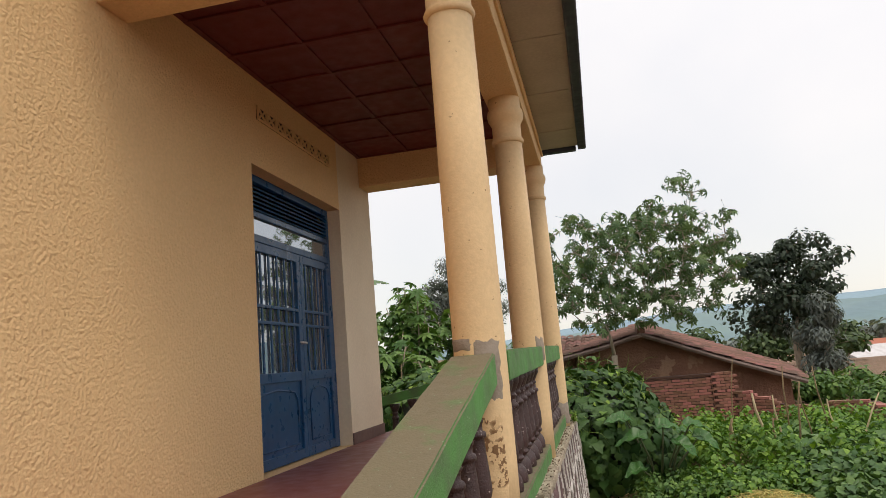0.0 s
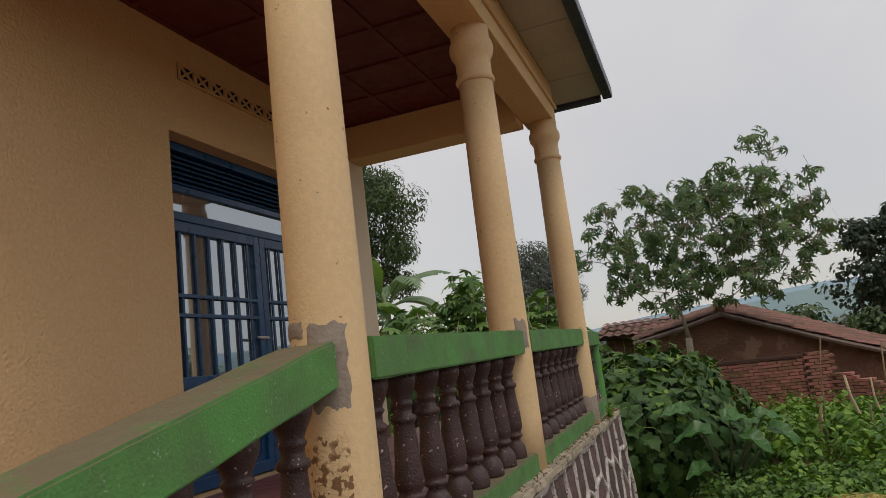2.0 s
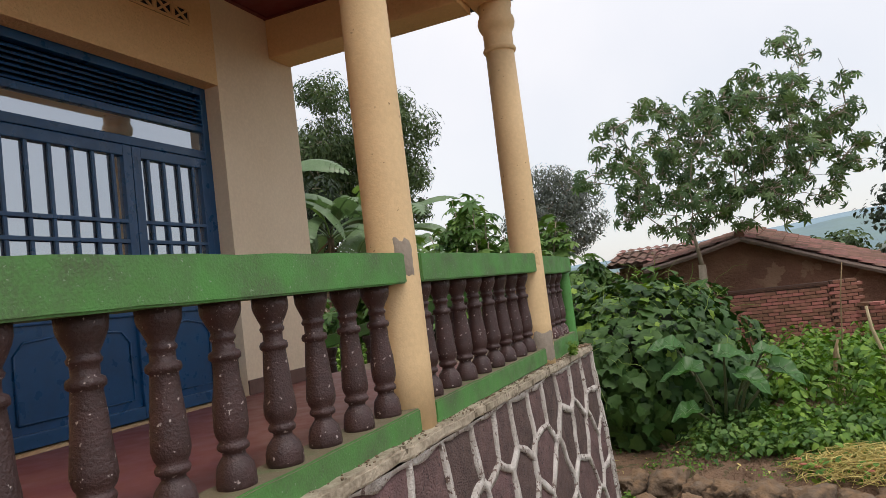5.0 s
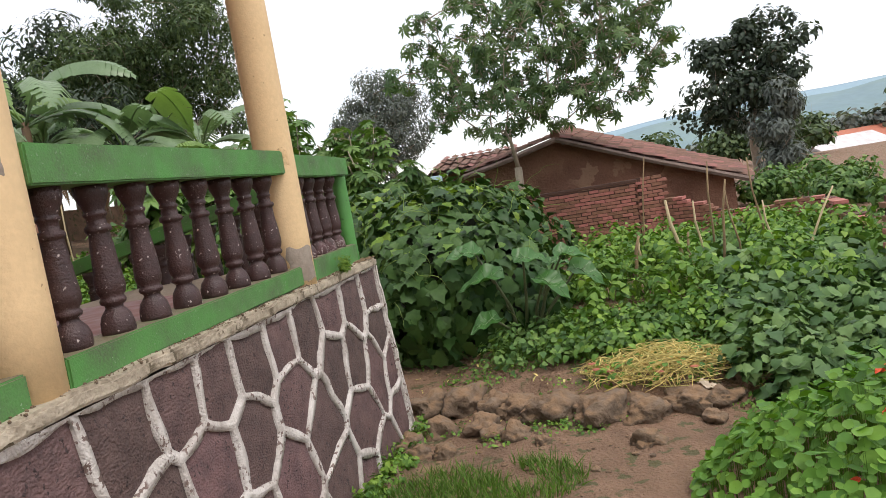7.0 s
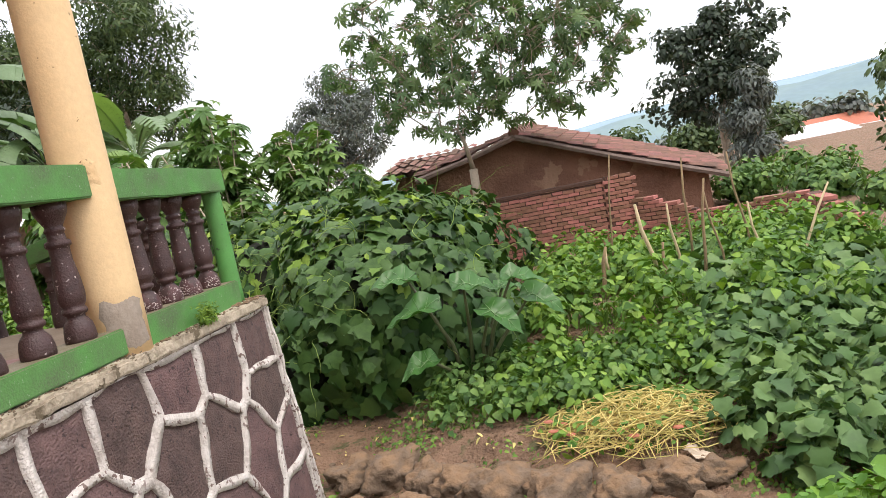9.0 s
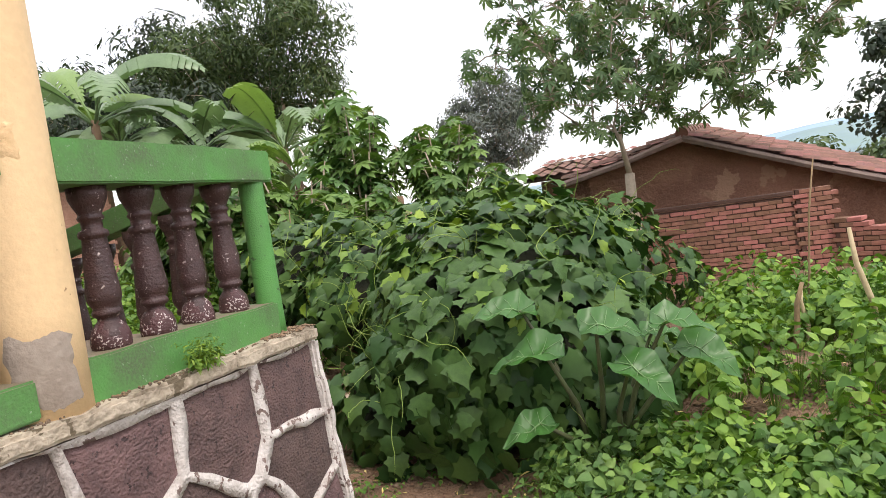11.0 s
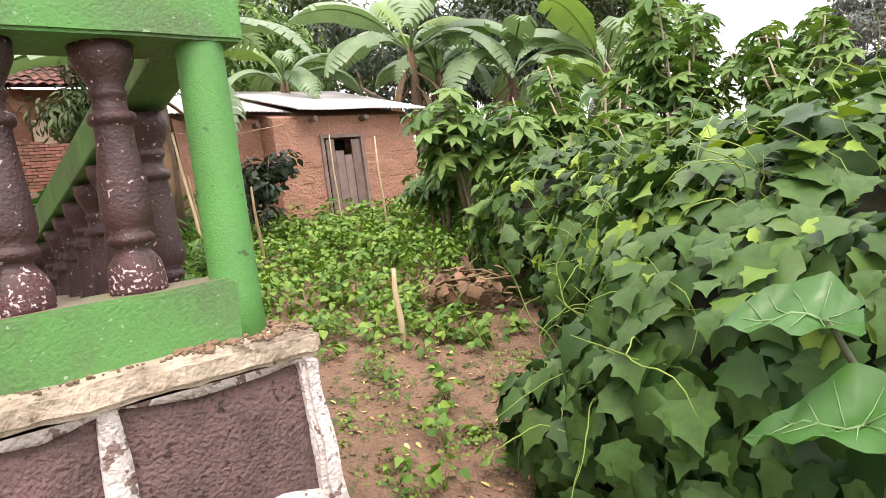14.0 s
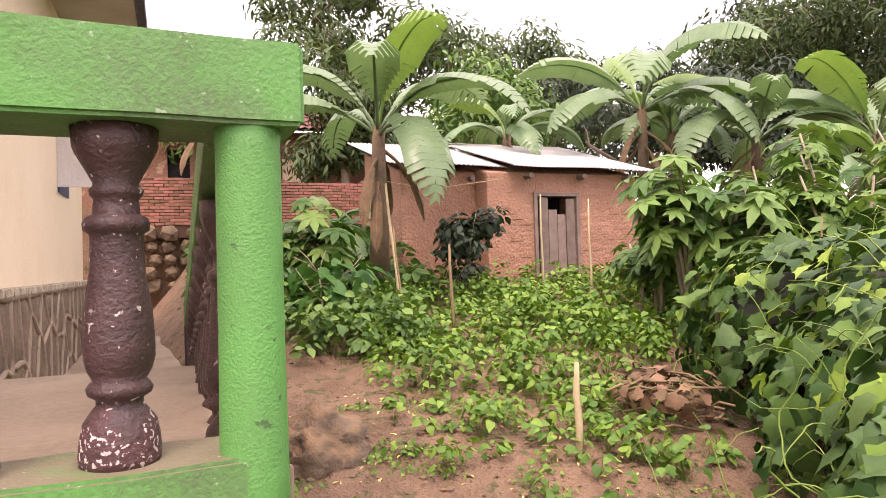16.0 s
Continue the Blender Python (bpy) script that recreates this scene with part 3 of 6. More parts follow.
crazy_paving("plinth_face", 7.0, -0.35, 1.135, 0.44, (-0.40, 1.84, 0), 90, 0.06, "brown painted stone plinth with raised white joints", 0.021, 4,
             middles=[(y - 1.84, z) for y, z in ((4.80, 1.0), (5.26, 0.90), (5.60, 1.0), (5.98, 1.03), (6.25, 0.98), (6.62, 0.98), (5.72, 0.55), (6.10, 0.62), (6.47, 0.62), (6.93, 1.00), (6.98, 0.66), (6.76, 0.30),
                                                 (7.30, 0.98), (7.22, 0.42), (7.72, 1.02), (7.62, 0.68), (8.16, 0.98), (7.98, 0.60), (8.62, 0.97), (8.60, 0.66), (8.36, 0.42), (8.74, 0.32), (6.3, 0.2), (7.9, 0.2), (5.3, 0.35))])
crazy_paving("plinth_end_face", 2.0, -0.2, 1.09, 0.42, (-0.42, 8.83, 0), 180, 0.05, "brown painted stone plinth end with raised white joints", 0.030, 11)

# ramp beside the house end
rp = bmesh.new()
pts = [(-0.62, 1.25), (-3.7, 0.62), (-9.8, 0.75), (-9.8, -0.3), (-0.62, -0.3)]
va = [rp.verts.new((x, CORNER, z)) for x, z in pts]
vb = [rp.verts.new((x, 8.80, z)) for x, z in pts]
rp.faces.new(va[::-1])
rp.faces.new(vb)
for i in range(5):
    rp.faces.new((va[i], va[(i + 1) % 5], vb[(i + 1) % 5], vb[i]))
structure("path", rp, CONCRETE, "worn concrete ramp and path along the house end", "path")
crazy_paving("plinth_house_end", 7.0, 0.3, 1.50, 0.34, (-2.7, 7.60, 0), 180, 0.03, "weathered rubble plinth of the house end with pale joints", 0.02, 21, ROCK, CONCRETE)
structure("plinth_cap_house_end", box(-9.7, -2.7, CORNER, 7.62, 1.50, 1.56, 0.01), LEDGE, "cement cap on the house plinth", "ledge")
sh = thing("window_shutter", "grey-blue metal window shutter standing open from the wall", "shutter", at=(-7.4, CORNER, 2.55))
part("leaf", box(-0.03, 0.0, 0.0, 0.34, 0, 0.75, 0.006), ZINC, sh)
part("frame", box(-0.75, -0.03, -0.02, 0.02, -0.05, 0.8, 0.006), BLUE, sh)


def column(x, y):
    col = thing("column", "cream painted round column with a moulded capital, paint peeling near the rail", "column", "verandah columns", at=(x, y, LEDGEZ))
    part("shaft", lathe([(0.120, -0.02), (0.122, 0.3), (0.121, 0.9), (0.119, 1.6), (0.112, 2.45)], 40, wob=0.01), CREAM_COL, col, smooth=True)
    part("capital", lathe([(0.112, 2.44), (0.124, 2.445), (0.131, 2.462), (0.124, 2.48), (0.115, 2.485), (0.116, 2.60), (0.124, 2.615), (0.140, 2.645),
                           (0.147, 2.685), (0.140, 2.72), (0.128, 2.735), (0.128, 2.83)], 40), CREAM_COL, col, smooth=True)
    return col


def patch(parent, z0, z1, a0, a1, seed, mat, name="plaster_patch"):
    """A rough cement patch with a ragged edge lying on a column."""
    bm = bmesh.new()
    k, rows = 12, 10
    g = [[None] * (k + 1) for _ in range(rows + 1)]
    for j in range(rows + 1):
        for i in range(k + 1):
            u, w = i / k, j / rows
            edge = 1 - max(abs(2 * u - 1), abs(2 * w - 1)) ** 4
            a = radians(a0 + (a1 - a0) * (u + 0.12 * noise.noise((u * 3, w * 5, seed))))
            r = 0.118 + 0.008 * edge
            g[j][i] = bm.verts.new((r * math.cos(a), r * math.sin(a), z0 + (z1 - z0) * (w + 0.10 * noise.noise((u * 4, w * 3, seed + 3)))))
    for j in range(rows):
        for i in range(k):
            bm.faces.new((g[j][i], g[j][i + 1], g[j + 1][i + 1], g[j + 1][i]))
    return part(name, bm, mat, parent, "grey cement repair patch", smooth=True)


CEMENT = material("grey_cement_patch", (0.33, 0.28, 0.23), (0.24, 0.19, 0.15), 8, 0.8, 0.95, bump=0.8, bump_scale=50)
BAREBROWN = material("peeling_cream_paint", (0.74, 0.53, 0.30), (0.62, 0.42, 0.22), 14, 0.8, 0.85, bump=0.8, bump_scale=60,
                     chip=(0.22, 0.115, 0.05), chip_amount=0.16, chip_scale=40)
made = [column(x, y) for x, y in COLUMNS]
patch(made[0], 0.56, 0.86, -95, -30, 1, CEMENT)
patch(made[0], 0.80, 0.86, -170, -95, 3, CEMENT)
patch(made[0], 0.0, 0.55, -115, -40, 5, BAREBROWN, "peeled_strip")
patch(made[1], 0.70, 0.90, -60, -10, 2, CEMENT)
patch(made[2], 0.02, 0.26, -90, 10, 6, CEMENT)
patch(made[2], 0.74, 0.86, -60, -20, 8, BAREBROWN, "peeled_strip")

BALUSTER = [(0.060, 0.0), (0.063, 0.02), (0.062, 0.05), (0.056, 0.078), (0.042, 0.098), (0.034, 0.108), (0.034, 0.118), (0.046, 0.126), (0.049, 0.137), (0.045, 0.146),
            (0.040, 0.152), (0.049, 0.168), (0.055, 0.19), (0.055, 0.215), (0.050, 0.27), (0.043, 0.35), (0.040, 0.405), (0.041, 0.41), (0.049, 0.416), (0.050, 0.428), (0.046, 0.438),
            (0.035, 0.444), (0.034, 0.472), (0.040, 0.478), (0.042, 0.487), (0.037, 0.494), (0.036, 0.50), (0.050, 0.53), (0.060, 0.553), (0.063, 0.565), (0.064, 0.60)]


def baluster_mesh(seed, foot=None):
    bm = lathe([(r + 0.0015 * math.sin(seed + z * 40), z) for r, z in BALUSTER], 22, wob=0.05)
    me = bpy.data.meshes.new("baluster")
    bm.to_mesh(me)
    bm.free()
    me.materials.append(BROWN)
    if foot:
        me.materials.append(foot)
        for f in me.polygons:
            if f.center.z < 0.085 + 0.03 * math.sin(3 * math.atan2(f.center.y, f.center.x) + seed):
                f.material_index = 1
    me.shade_smooth()
    return me


BALS = [baluster_mesh(i) for i in range(4)]
BALS_WORN = [baluster_mesh(i, BROWN_WORN) for i in range(4)]


def balustrade(y0, y1, places, curb_to=None, slope=0.0, curb=0.105, turned=BALS):
    rail = thing("balustrade", "green painted concrete rail on dark brown turned balusters", "balustrade", "verandah balustrade", at=(-0.52, y0, LEDGEZ))
    n = y1 - y0
    h, c = box(-0.10, 0.10, 0, n, 0.678, 0.82), box(-0.10, 0.09, 0, (curb_to or y1) - y0, -0.01, curb)
    for b in (h, c):
        bmesh.ops.subdivide_edges(b, edges=[e for e in b.edges if abs(e.verts[0].co.y - e.verts[1].co.y) > 0.3], cuts=24)
        bmesh.ops.bevel(b, geom=[e for e in b.edges if len(e.link_faces) == 2 and e.calc_face_angle(0) > 0.5], offset=0.007, segments=2, affect="EDGES")
        for w in b.verts:
            w.co += 0.004 * Vector((noise.noise((w.co.y * 4, w.co.x * 9, y0)), 0, noise.noise((w.co.y * 5, w.co.x * 9, w.co.z * 7 + y0))))
            w.co.z -= slope * (n - w.co.y)
    part("handrail", h, GREEN, rail, "green rail with a bare weathered top")
    part("curb", c, GREEN, rail, "green kerb under the balusters")
    for i, y in enumerate(places):
        b = new("baluster", turned[i % 4])
        b.parent = rail
        b.matrix_local = pose(0, y - y0, curb - 0.006 - slope * (y1 - y), 0, 0, 77 * i) @ Matrix.Diagonal((1, 1, (0.686 - curb) / 0.60, 1))
    return rail


def even(y0, y1, n):
    return [y0 + (i + 0.5) * (y1 - y0) / n for i in range(n)]


near_rail = balustrade(0.2, 3.08, even(0.3, 3.08, 11), slope=RAMP)
near_rail.location = near_rail.location + Vector((-0.035, 0, -0.034))
balustrade(3.26, 5.30, even(3.28, 5.28, 8), slope=0.012)
balustrade(5.47, 7.50, even(5.50, 7.47, 8), slope=0.007).location.z += 0.018
last = balustrade(7.66, 8.82, (7.86, 8.08, 8.30, 8.53), curb_to=8.73, curb=0.14, turned=BALS_WORN)
last.matrix_world = pose(-0.52, 7.66, LEDGEZ, 0, 0, 2.2)
part("end_post", lathe([(0.060, -0.03), (0.057, 0.1), (0.055, 0.3), (0.054, 0.65), (0.056, 0.695)], 28, wob=0.02), GREEN_POST, last,
     "bright green round end post", smooth=True).location = (0.035, 1.075, 0)

SLOPE = -0.19
sr = thing("ramp_balustrade", "sloping green rail on dark brown balusters beside the ramp", "balustrade", "verandah balustrade", at=(-0.62, 8.735, LEDGEZ))
hr = box(-3.0, 0, -0.065, 0.065, 0.69, 0.81, 0.008)
cb = box(-3.0, 0, -0.08, 0.08, -0.05, 0.08, 0.006)
for b in (hr, cb):
    for w in b.verts:
        w.co.z -= SLOPE * w.co.x
part("handrail", hr, GREEN, sr)
part("curb", cb, CONCRETE, sr, "worn cement kerb")
for i in range(11):
    b = new("baluster", BALS[i % 4])
    b.parent = sr
    x = -0.38 - i * 0.235
    b.matrix_local = pose(x, 0, 0.075 - SLOPE * x, 0, 0, 51 * i)
part("newel", box(-3.1, -3.0, -0.065, 0.065, -0.65, 0.27, 0.01), BROWN, sr)

bucket = thing("bucket", "small blue plastic bucket standing by the house end", "bucket", at=(-10.0, 7.95, 0.75))
part("pail", lathe([(0.10, 0.0), (0.105, 0.01), (0.13, 0.24), (0.138, 0.245), (0.138, 0.255), (0.128, 0.255), (0.10, 0.03)], 20), BLUE, bucket, smooth=True)
part("handle", tube([(0.13 * math.cos(a), 0, 0.24 + 0.10 * math.sin(a)) for a in (math.pi * k / 8 for k in range(9))], [0.004] * 9, 5), ZINC, bucket, "thin wire handle", smooth=True)

# the door
DX = WALLX - 0.16
door = thing("double_door", "closed blue metal double door with barred glass and louvred transom", "door", at=(DX, 4.69, FLOOR))


def slab(y0, y1, z0, z1, d0=-0.03, d1=0.03, bevel=0.006):
    return box(d0, d1, y0, y1, z0, z1, bevel)


fr = slab(0.0, 0.06, 0, 2.33)
for r in ((1.78, 1.84, 0, 2.33), (0.06, 1.78, 2.27, 2.33), (0.06, 1.78, 1.78, 1.84)):
    bx(fr, -0.03, 0.03, *r, 0.006)
part("door_frame", fr, BLUE, door)
part("transom_bar", slab(0.06, 1.78, 1.98, 2.03), BLUE, door)
for i in range(6):
    part("louvre", box(-0.03, 0.03, 0.06, 1.78, -0.006, 0.006, 0.002, Matrix.Translation((0, 0, 2.06 + i * 0.036)) @ pose(0, 0, 0, 0, 35, 0)), BLUE, door)
tg = part("transom_pane", slab(0.06, 1.78, 1.84, 1.98, -0.004, 0.004, 0), GLASS, door, "clear transom glass")


def door_leaf(y0, y1, bars):
    lf = part("leaf", slab(y0, y0 + 0.07, 0.01, 1.775, -0.025, 0.035), BLUE, door)
    stile = bmesh.new()
    bx(stile, -0.025, 0.035, y1 - 0.07, y1, 0.01, 1.775, 0.006)
    for z0, z1 in ((0.01, 0.09), (0.66, 0.74), (1.70, 1.775)):
        bx(stile, -0.025, 0.035, y0 + 0.07, y1 - 0.07, z0, z1, 0.006)
    part("stile", stile, BLUE, lf)
    part("panel", box(-0.015, 0.012, y0 + 0.07, y1 - 0.07, 0.09, 0.66), BLUE, lf)
    pm = bmesh.new()
    w = y1 - y0 - 0.14
    arch = [(0.06, 0.14), (0.06, 0.50), (0.12, 0.57), (w / 2, 0.60), (w - 0.12, 0.57), (w - 0.06, 0.50), (w - 0.06, 0.14)]
    tube([(0.016, y0 + 0.07 + a, b) for a, b in arch + arch[:1]], [0.008] * 8, 6, pm)
    part("moulding", pm, BLUE, lf, smooth=True)
    part("pane", box(-0.004, 0.004, y0 + 0.07, y1 - 0.07, 0.74, 1.70), GLASS, lf, "window glass reflecting the garden")
    for i in range(bars):
        y = y0 + 0.07 + (i + 0.5) * (y1 - y0 - 0.14) / bars
        part("bar", box(0.012, 0.026, y - 0.011, y + 0.011, 0.74, 1.70, 0.002), BLUE, lf)
    for z in (1.14, 1.27):
        part("cross_bar", box(0.026, 0.034, y0 + 0.07, y1 - 0.07, z - 0.012, z + 0.012, 0.002), BLUE, lf)
    return lf


door_leaf(0.06, 1.08, 6)
door_leaf(1.085, 1.78, 4)
hb = bmesh.new()
tube([(0.03, 1.04, 0.98), (0.085, 1.04, 0.98), (0.09, 1.02, 0.98), (0.09, 0.90, 0.985)], [0.011, 0.011, 0.011, 0.009], 8, hb)
part("door_handle", hb, ZINC, door, "small metal lever handle", smooth=True)
structure("floor_inside", box(-9.25, WALLX - 0.25, -3.9, CORNER - 0.25, 0.9, FLOOR - 0.01), RED_FLOOR, "red cement floor indoors", "floor")

for i in range(9):
    vb_ = thing("vent_block", "pierced cream ornamental vent block above the door", "vent", "vent blocks over the door", at=(WALLX, 4.80 + i * 0.165, 3.965))
    # thin black panel on the wall paints the shade behind the lattice
    part("recess", box(0.001, 0.004, 0, 0.16, 0, 0.12), DARK, vb_, "flat near-black panel painting the shade of the pierced openings")
    lat = bmesh.new()
    for y0, y1, z0, z1 in ((0, 0.16, 0, 0.014), (0, 0.16, 0.106, 0.12), (0, 0.012, 0.014, 0.106), (0.148, 0.16, 0.014, 0.106)):
        bx(lat, 0.004, 0.022, y0, y1, z0, z1, 0.003)
    for s in (1, -1):
        bx(lat, 0.004, 0.018, -0.075, 0.075, -0.008, 0.008, 0.003, Matrix.Translation((0, 0.08, 0.06)) @ pose(0, 0, 0, s * 36, 0, 0))
    part("lattice", lat, CREAM, vb_)

# fern on the ledge
rng = np.random.default_rng(7)
fern = thing("fern", "small bright green fern growing on the ledge", "fern", at=(-0.385, 8.10, LEDGEZ))
fp, fd, fs = [], [], []
for i in range(30):
    a, ln = rng.uniform(0, 6.28), rng.uniform(0.05, 0.12)
    y0 = rng.uniform(-0.07, 0.07)
    for k in range(1, 10):
        u = k / 10
        for s in (-1, 1):
            fp.append((0.015 + 0.35 * ln * u * math.cos(a), y0 + ln * u * math.sin(a), 0.9 * ln * math.sin(1.9 * u)))
            fd.append((math.cos(a + s), math.sin(a + s), 1.2))
            fs.append(0.042 * (1.1 - u))
leaves("fronds", LEAF_LANCE, np.array(fp), np.array(fd), np.array(fs), L_VINE_Y, fern, 2.0, rng)
cj = box(-0.45, -0.375, 8.80, 8.85, -0.4, 1.14)
bmesh.ops.subdivide_edges(cj, edges=[e for e in cj.edges if abs(e.verts[0].co.z - e.verts[1].co.z) > 0.5], cuts=50)
bmesh.ops.bevel(cj, geom=[e for e in cj.edges if len(e.link_faces) == 2 and e.calc_face_angle(0) > 0.5], offset=0.012, segments=2, affect="EDGES")
for w in cj.verts:
    w.co += 0.012 * noise.noise_vector(w.co * 11) + Vector((0.06 * (1.14 - w.co.z), 0.04 * (1.14 - w.co.z), 0))
corner = structure("corner_joint", cj, WHITE_JOINT, "whitewashed plinth corner", "plinth")

cr = bmesh.new()
gq = np.random.default_rng(17)
for i in range(420):
    y = 3.3 + 5.5 * gq.random() ** 0.6
    s = bmesh.ops.create_icosphere(cr, subdivisions=1, radius=0.0025 + 0.005 * gq.random() ** 2)
    o = Vector((-0.425 + 0.05 * gq.random() ** 2, y, LEDGEZ + 0.002))
    for w in s["verts"]:
        w.co = w.co + o
for i in range(320):
    s = bmesh.ops.create_icosphere(cr, subdivisions=1, radius=0.003 + 0.011 * gq.random() ** 3)
    o = Vector((-0.60 + 0.225 * gq.random(), 8.84 - 0.30 * gq.random() ** 1.8, LEDGEZ + 0.003))
    for w in s["verts"]:
        w.co = Vector((w.co.x * gq.uniform(0.8, 1.5), w.co.y * gq.uniform(0.8, 1.5), w.co.z * 0.7)) + o
tagged(part("ledge_crumbs", cr, ROCK), "soil crumbs and grit lying on the ledge", "dirt", "", "stuff")

# ---- garden walls and buildings ----
rr = random.Random(3)


def brick_mesh(w, d, h):
    bm = box(-w / 2, w / 2, -d / 2, d / 2, 0, h, 0.006)
    me = bpy.data.meshes.new("brick")
    bm.to_mesh(me)
    bm.free()
    me.materials.append(BRICK)
    return me


BRICKS = [brick_mesh(0.165 + 0.008 * i, 0.20, 0.050 + 0.002 * i) for i in range(3)]


def brick_wall(name, length, tops, at, rz, label, course=0.063, pitch=0.181):
    """A brick wall along local x with the given top heights along its length (a broken top), bricks standing proud of mud joints."""
    wall = thing(name, label, "wall", "", "structure", at=at, rz=rz)

    def top(x):
        k = max(0.0, min(0.999, x / length)) * (len(tops) - 1)
        i = int(k)
        return tops[i] + (tops[i + 1] - tops[i]) * (k - i)

    core = bmesh.new()
    steps = max(2, int(length / 0.3))
    for i in range(steps):
        x0, x1 = i * length / steps, (i + 1) * length / steps
        t = min(top(x0), top(x1))
        if t > course:
            bx(core, x0, x1, -0.082, 0.082, -0.25, t - 0.03)
    part("mortar", core, MORTAR, wall)
    for j in range(int(max(tops) / course)):
        x = (j % 2) * pitch / 2 + 0.05
        while x < length:
            if (j + 0.8) * course < top(x) + rr.uniform(-0.02, 0.02):
                b = new("brick", BRICKS[rr.randrange(3)])
                b.parent = wall
                b.matrix_local = pose(x + rr.uniform(-0.008, 0.008), rr.uniform(-0.008, 0.008), j * course + rr.uniform(-0.004, 0.004),
                                      rr.uniform(-1.5, 1.5), rr.uniform(-1.5, 1.5), rr.uniform(-2, 2))
            x += pitch
    return wall


brick_wall("garden_wall_back", 2.15, (1.17, 1.17, 1.17), (0.15, 16.5, 0.03), 0, "red brick garden wall with a cement coping")
structure("wall_coping", box(0.1, 2.32, 16.38, 16.62, 1.19, 1.24, 0.01), MORTAR, "mossy cement coping on the brick wall", "coping")
brick_wall("garden_wall_pier", 0.42, (1.28, 1.28), (2.34, 16.46, 0.0), 0, "red brick pier in the garden wall")
brick_wall("garden_wall_broken", 2.5, (1.05, 0.85, 0.66, 0.62, 0.70, 0.74), (2.78, 16.4, -0.12), -27, "broken red brick garden wall with a stepped top")
brick_wall("garden_wall_return", 2.4, (0.74, 0.70, 0.62, 0.60, 0.30), (5.02, 15.2, -0.15), -97, "low broken brick wall with a ragged end")
brick_wall("garden_pier_gate", 0.44, (1.02, 1.04), (4.02, 10.5, -0.08), 0, "weathered red brick gate pier")
brick_wall("garden_wall_gate", 3.4, (0.98, 0.62, 0.60, 0.58, 0.6), (4.32, 10.36, -0.08), -88, "low weathered red brick wall beside the gate pier")


def tiled_slope(bm, a, b, c, d, rows, cols, seed):
    """Overlapping clay tiles on the slope a-b (upper edge) to d-c (lower edge)."""
    r2 = random.Random(seed)
    a, b, c, d = (Vector(p) for p in (a, b, c, d))
    nrm = (b - a).cross(d - a).normalized()
    if nrm.z < 0:
        nrm = -nrm
    bm.faces.new([bm.verts.new(p - nrm * 0.01) for p in (a, b, c, d)])
    bm.faces.new([bm.verts.new(p - nrm * 0.04) for p in (d, c, b, a)])
    for j in range(rows):
        for i in range(cols):
            u0, u1 = i / cols, (i + 0.97) / cols
            v0, v1 = j / rows, min(1.03, (j + 1.25) / rows)
            q = []
            lift = r2.uniform(0.0, 0.03)
            for u, v, h in ((u0, v0, 0.01), ((u0 + u1) / 2, v0, 0.05), (u1, v0, 0.01), (u1, v1, 0.04), ((u0 + u1) / 2, v1, 0.085), (u0, v1, 0.04)):
                p = (a + (b - a) * u) * (1 - v) + (d + (c - d) * u) * v
                q.append(bm.verts.new(p + nrm * (h + lift)))
            bm.faces.new((q[0], q[1], q[4], q[5]))
            bm.faces.new((q[1], q[2], q[3], q[4]))
    return bm


# mud house with a sagging tiled roof behind the garden wall
mh = thing("mud_house", "old mud-plastered house with a sagging clay tile roof", "house", at=(0, 0, 0))
wm = bmesh.new()
v = [wm.verts.new(p) for p in ((-0.55, 17.8, -0.3), (4.25, 17.8, -0.5), (4.25, 17.8, 0.92), (1.05, 17.8, 2.22), (-0.55, 17.8, 1.88),
                               (-0.9, 22.5, -0.3), (5.0, 22.5, -0.5), (5.0, 22.5, 1.0), (1.4, 22.5, 2.42), (-0.9, 22.5, 2.0))]
for f in ((0, 1, 2, 3, 4), (9, 8, 7, 6, 5), (1, 6, 7, 2), (0, 4, 9, 5), (2, 7, 8, 3), (3, 8, 9, 4)):
    wm.faces.new([v[i] for i in f])
part("wall", wm, MUD, mh)
tm = tiled_slope(bmesh.new(), (1.0, 17.35, 2.26), (1.35, 22.7, 2.62), (5.3, 22.7, 1.05), (4.45, 17.35, 0.90), 16, 22, 1)
tiled_slope(tm, (1.35, 22.7, 2.62), (1.0, 17.35, 2.26), (-0.85, 17.35, 1.86), (-1.1, 22.7, 2.05), 8, 22, 2)
part("roof", tm, TILE, mh, "worn clay roof tiles with missing and slipped rows")
for k in range(18):
    u = k / 18
    rb = box(-0.035, 0.035, -0.3, 0.1, -0.03, 0.03, 0.01)
    o = part("rafter_end", rb, OLDWOOD, mh)
    o.location = (1.15 + 3.2 * u, 17.6, 2.14 - 1.22 * u)
ridge = bmesh.new()
for k in range(10):
    lathe([(0.10, 0), (0.12, 0.5), (0.09, 0.52)], 8, ridge)
    bmesh.ops.transform(ridge, matrix=Matrix.Translation((1.0 + 0.035 * k, 17.35 + 0.53 * k, 2.3 + 0.035 * k)) @ pose(0, 0, 0, -86, 0, 0), verts=list(ridge.verts)[-24:])
part("ridge_tiles", ridge, TILE, mh)
for x0, z0, x1, z1 in ((1.0, 2.22, -0.9, 1.80), (1.0, 2.22, 4.48, 0.86)):
    part("verge_board", tube([(x0, 17.33, z0), ((x0 + x1) / 2, 17.33, (z0 + z1) / 2 - 0.03), (x1, 17.33, z1)], [0.055, 0.05, 0.055], 6), OLDWOOD, mh, "rough dark pole under the roof edge")
wing = thing("low_outhouse", "low mud outhouse with a tiled roof edge behind the vines", "house", at=(-1.75, 19.5, 0))
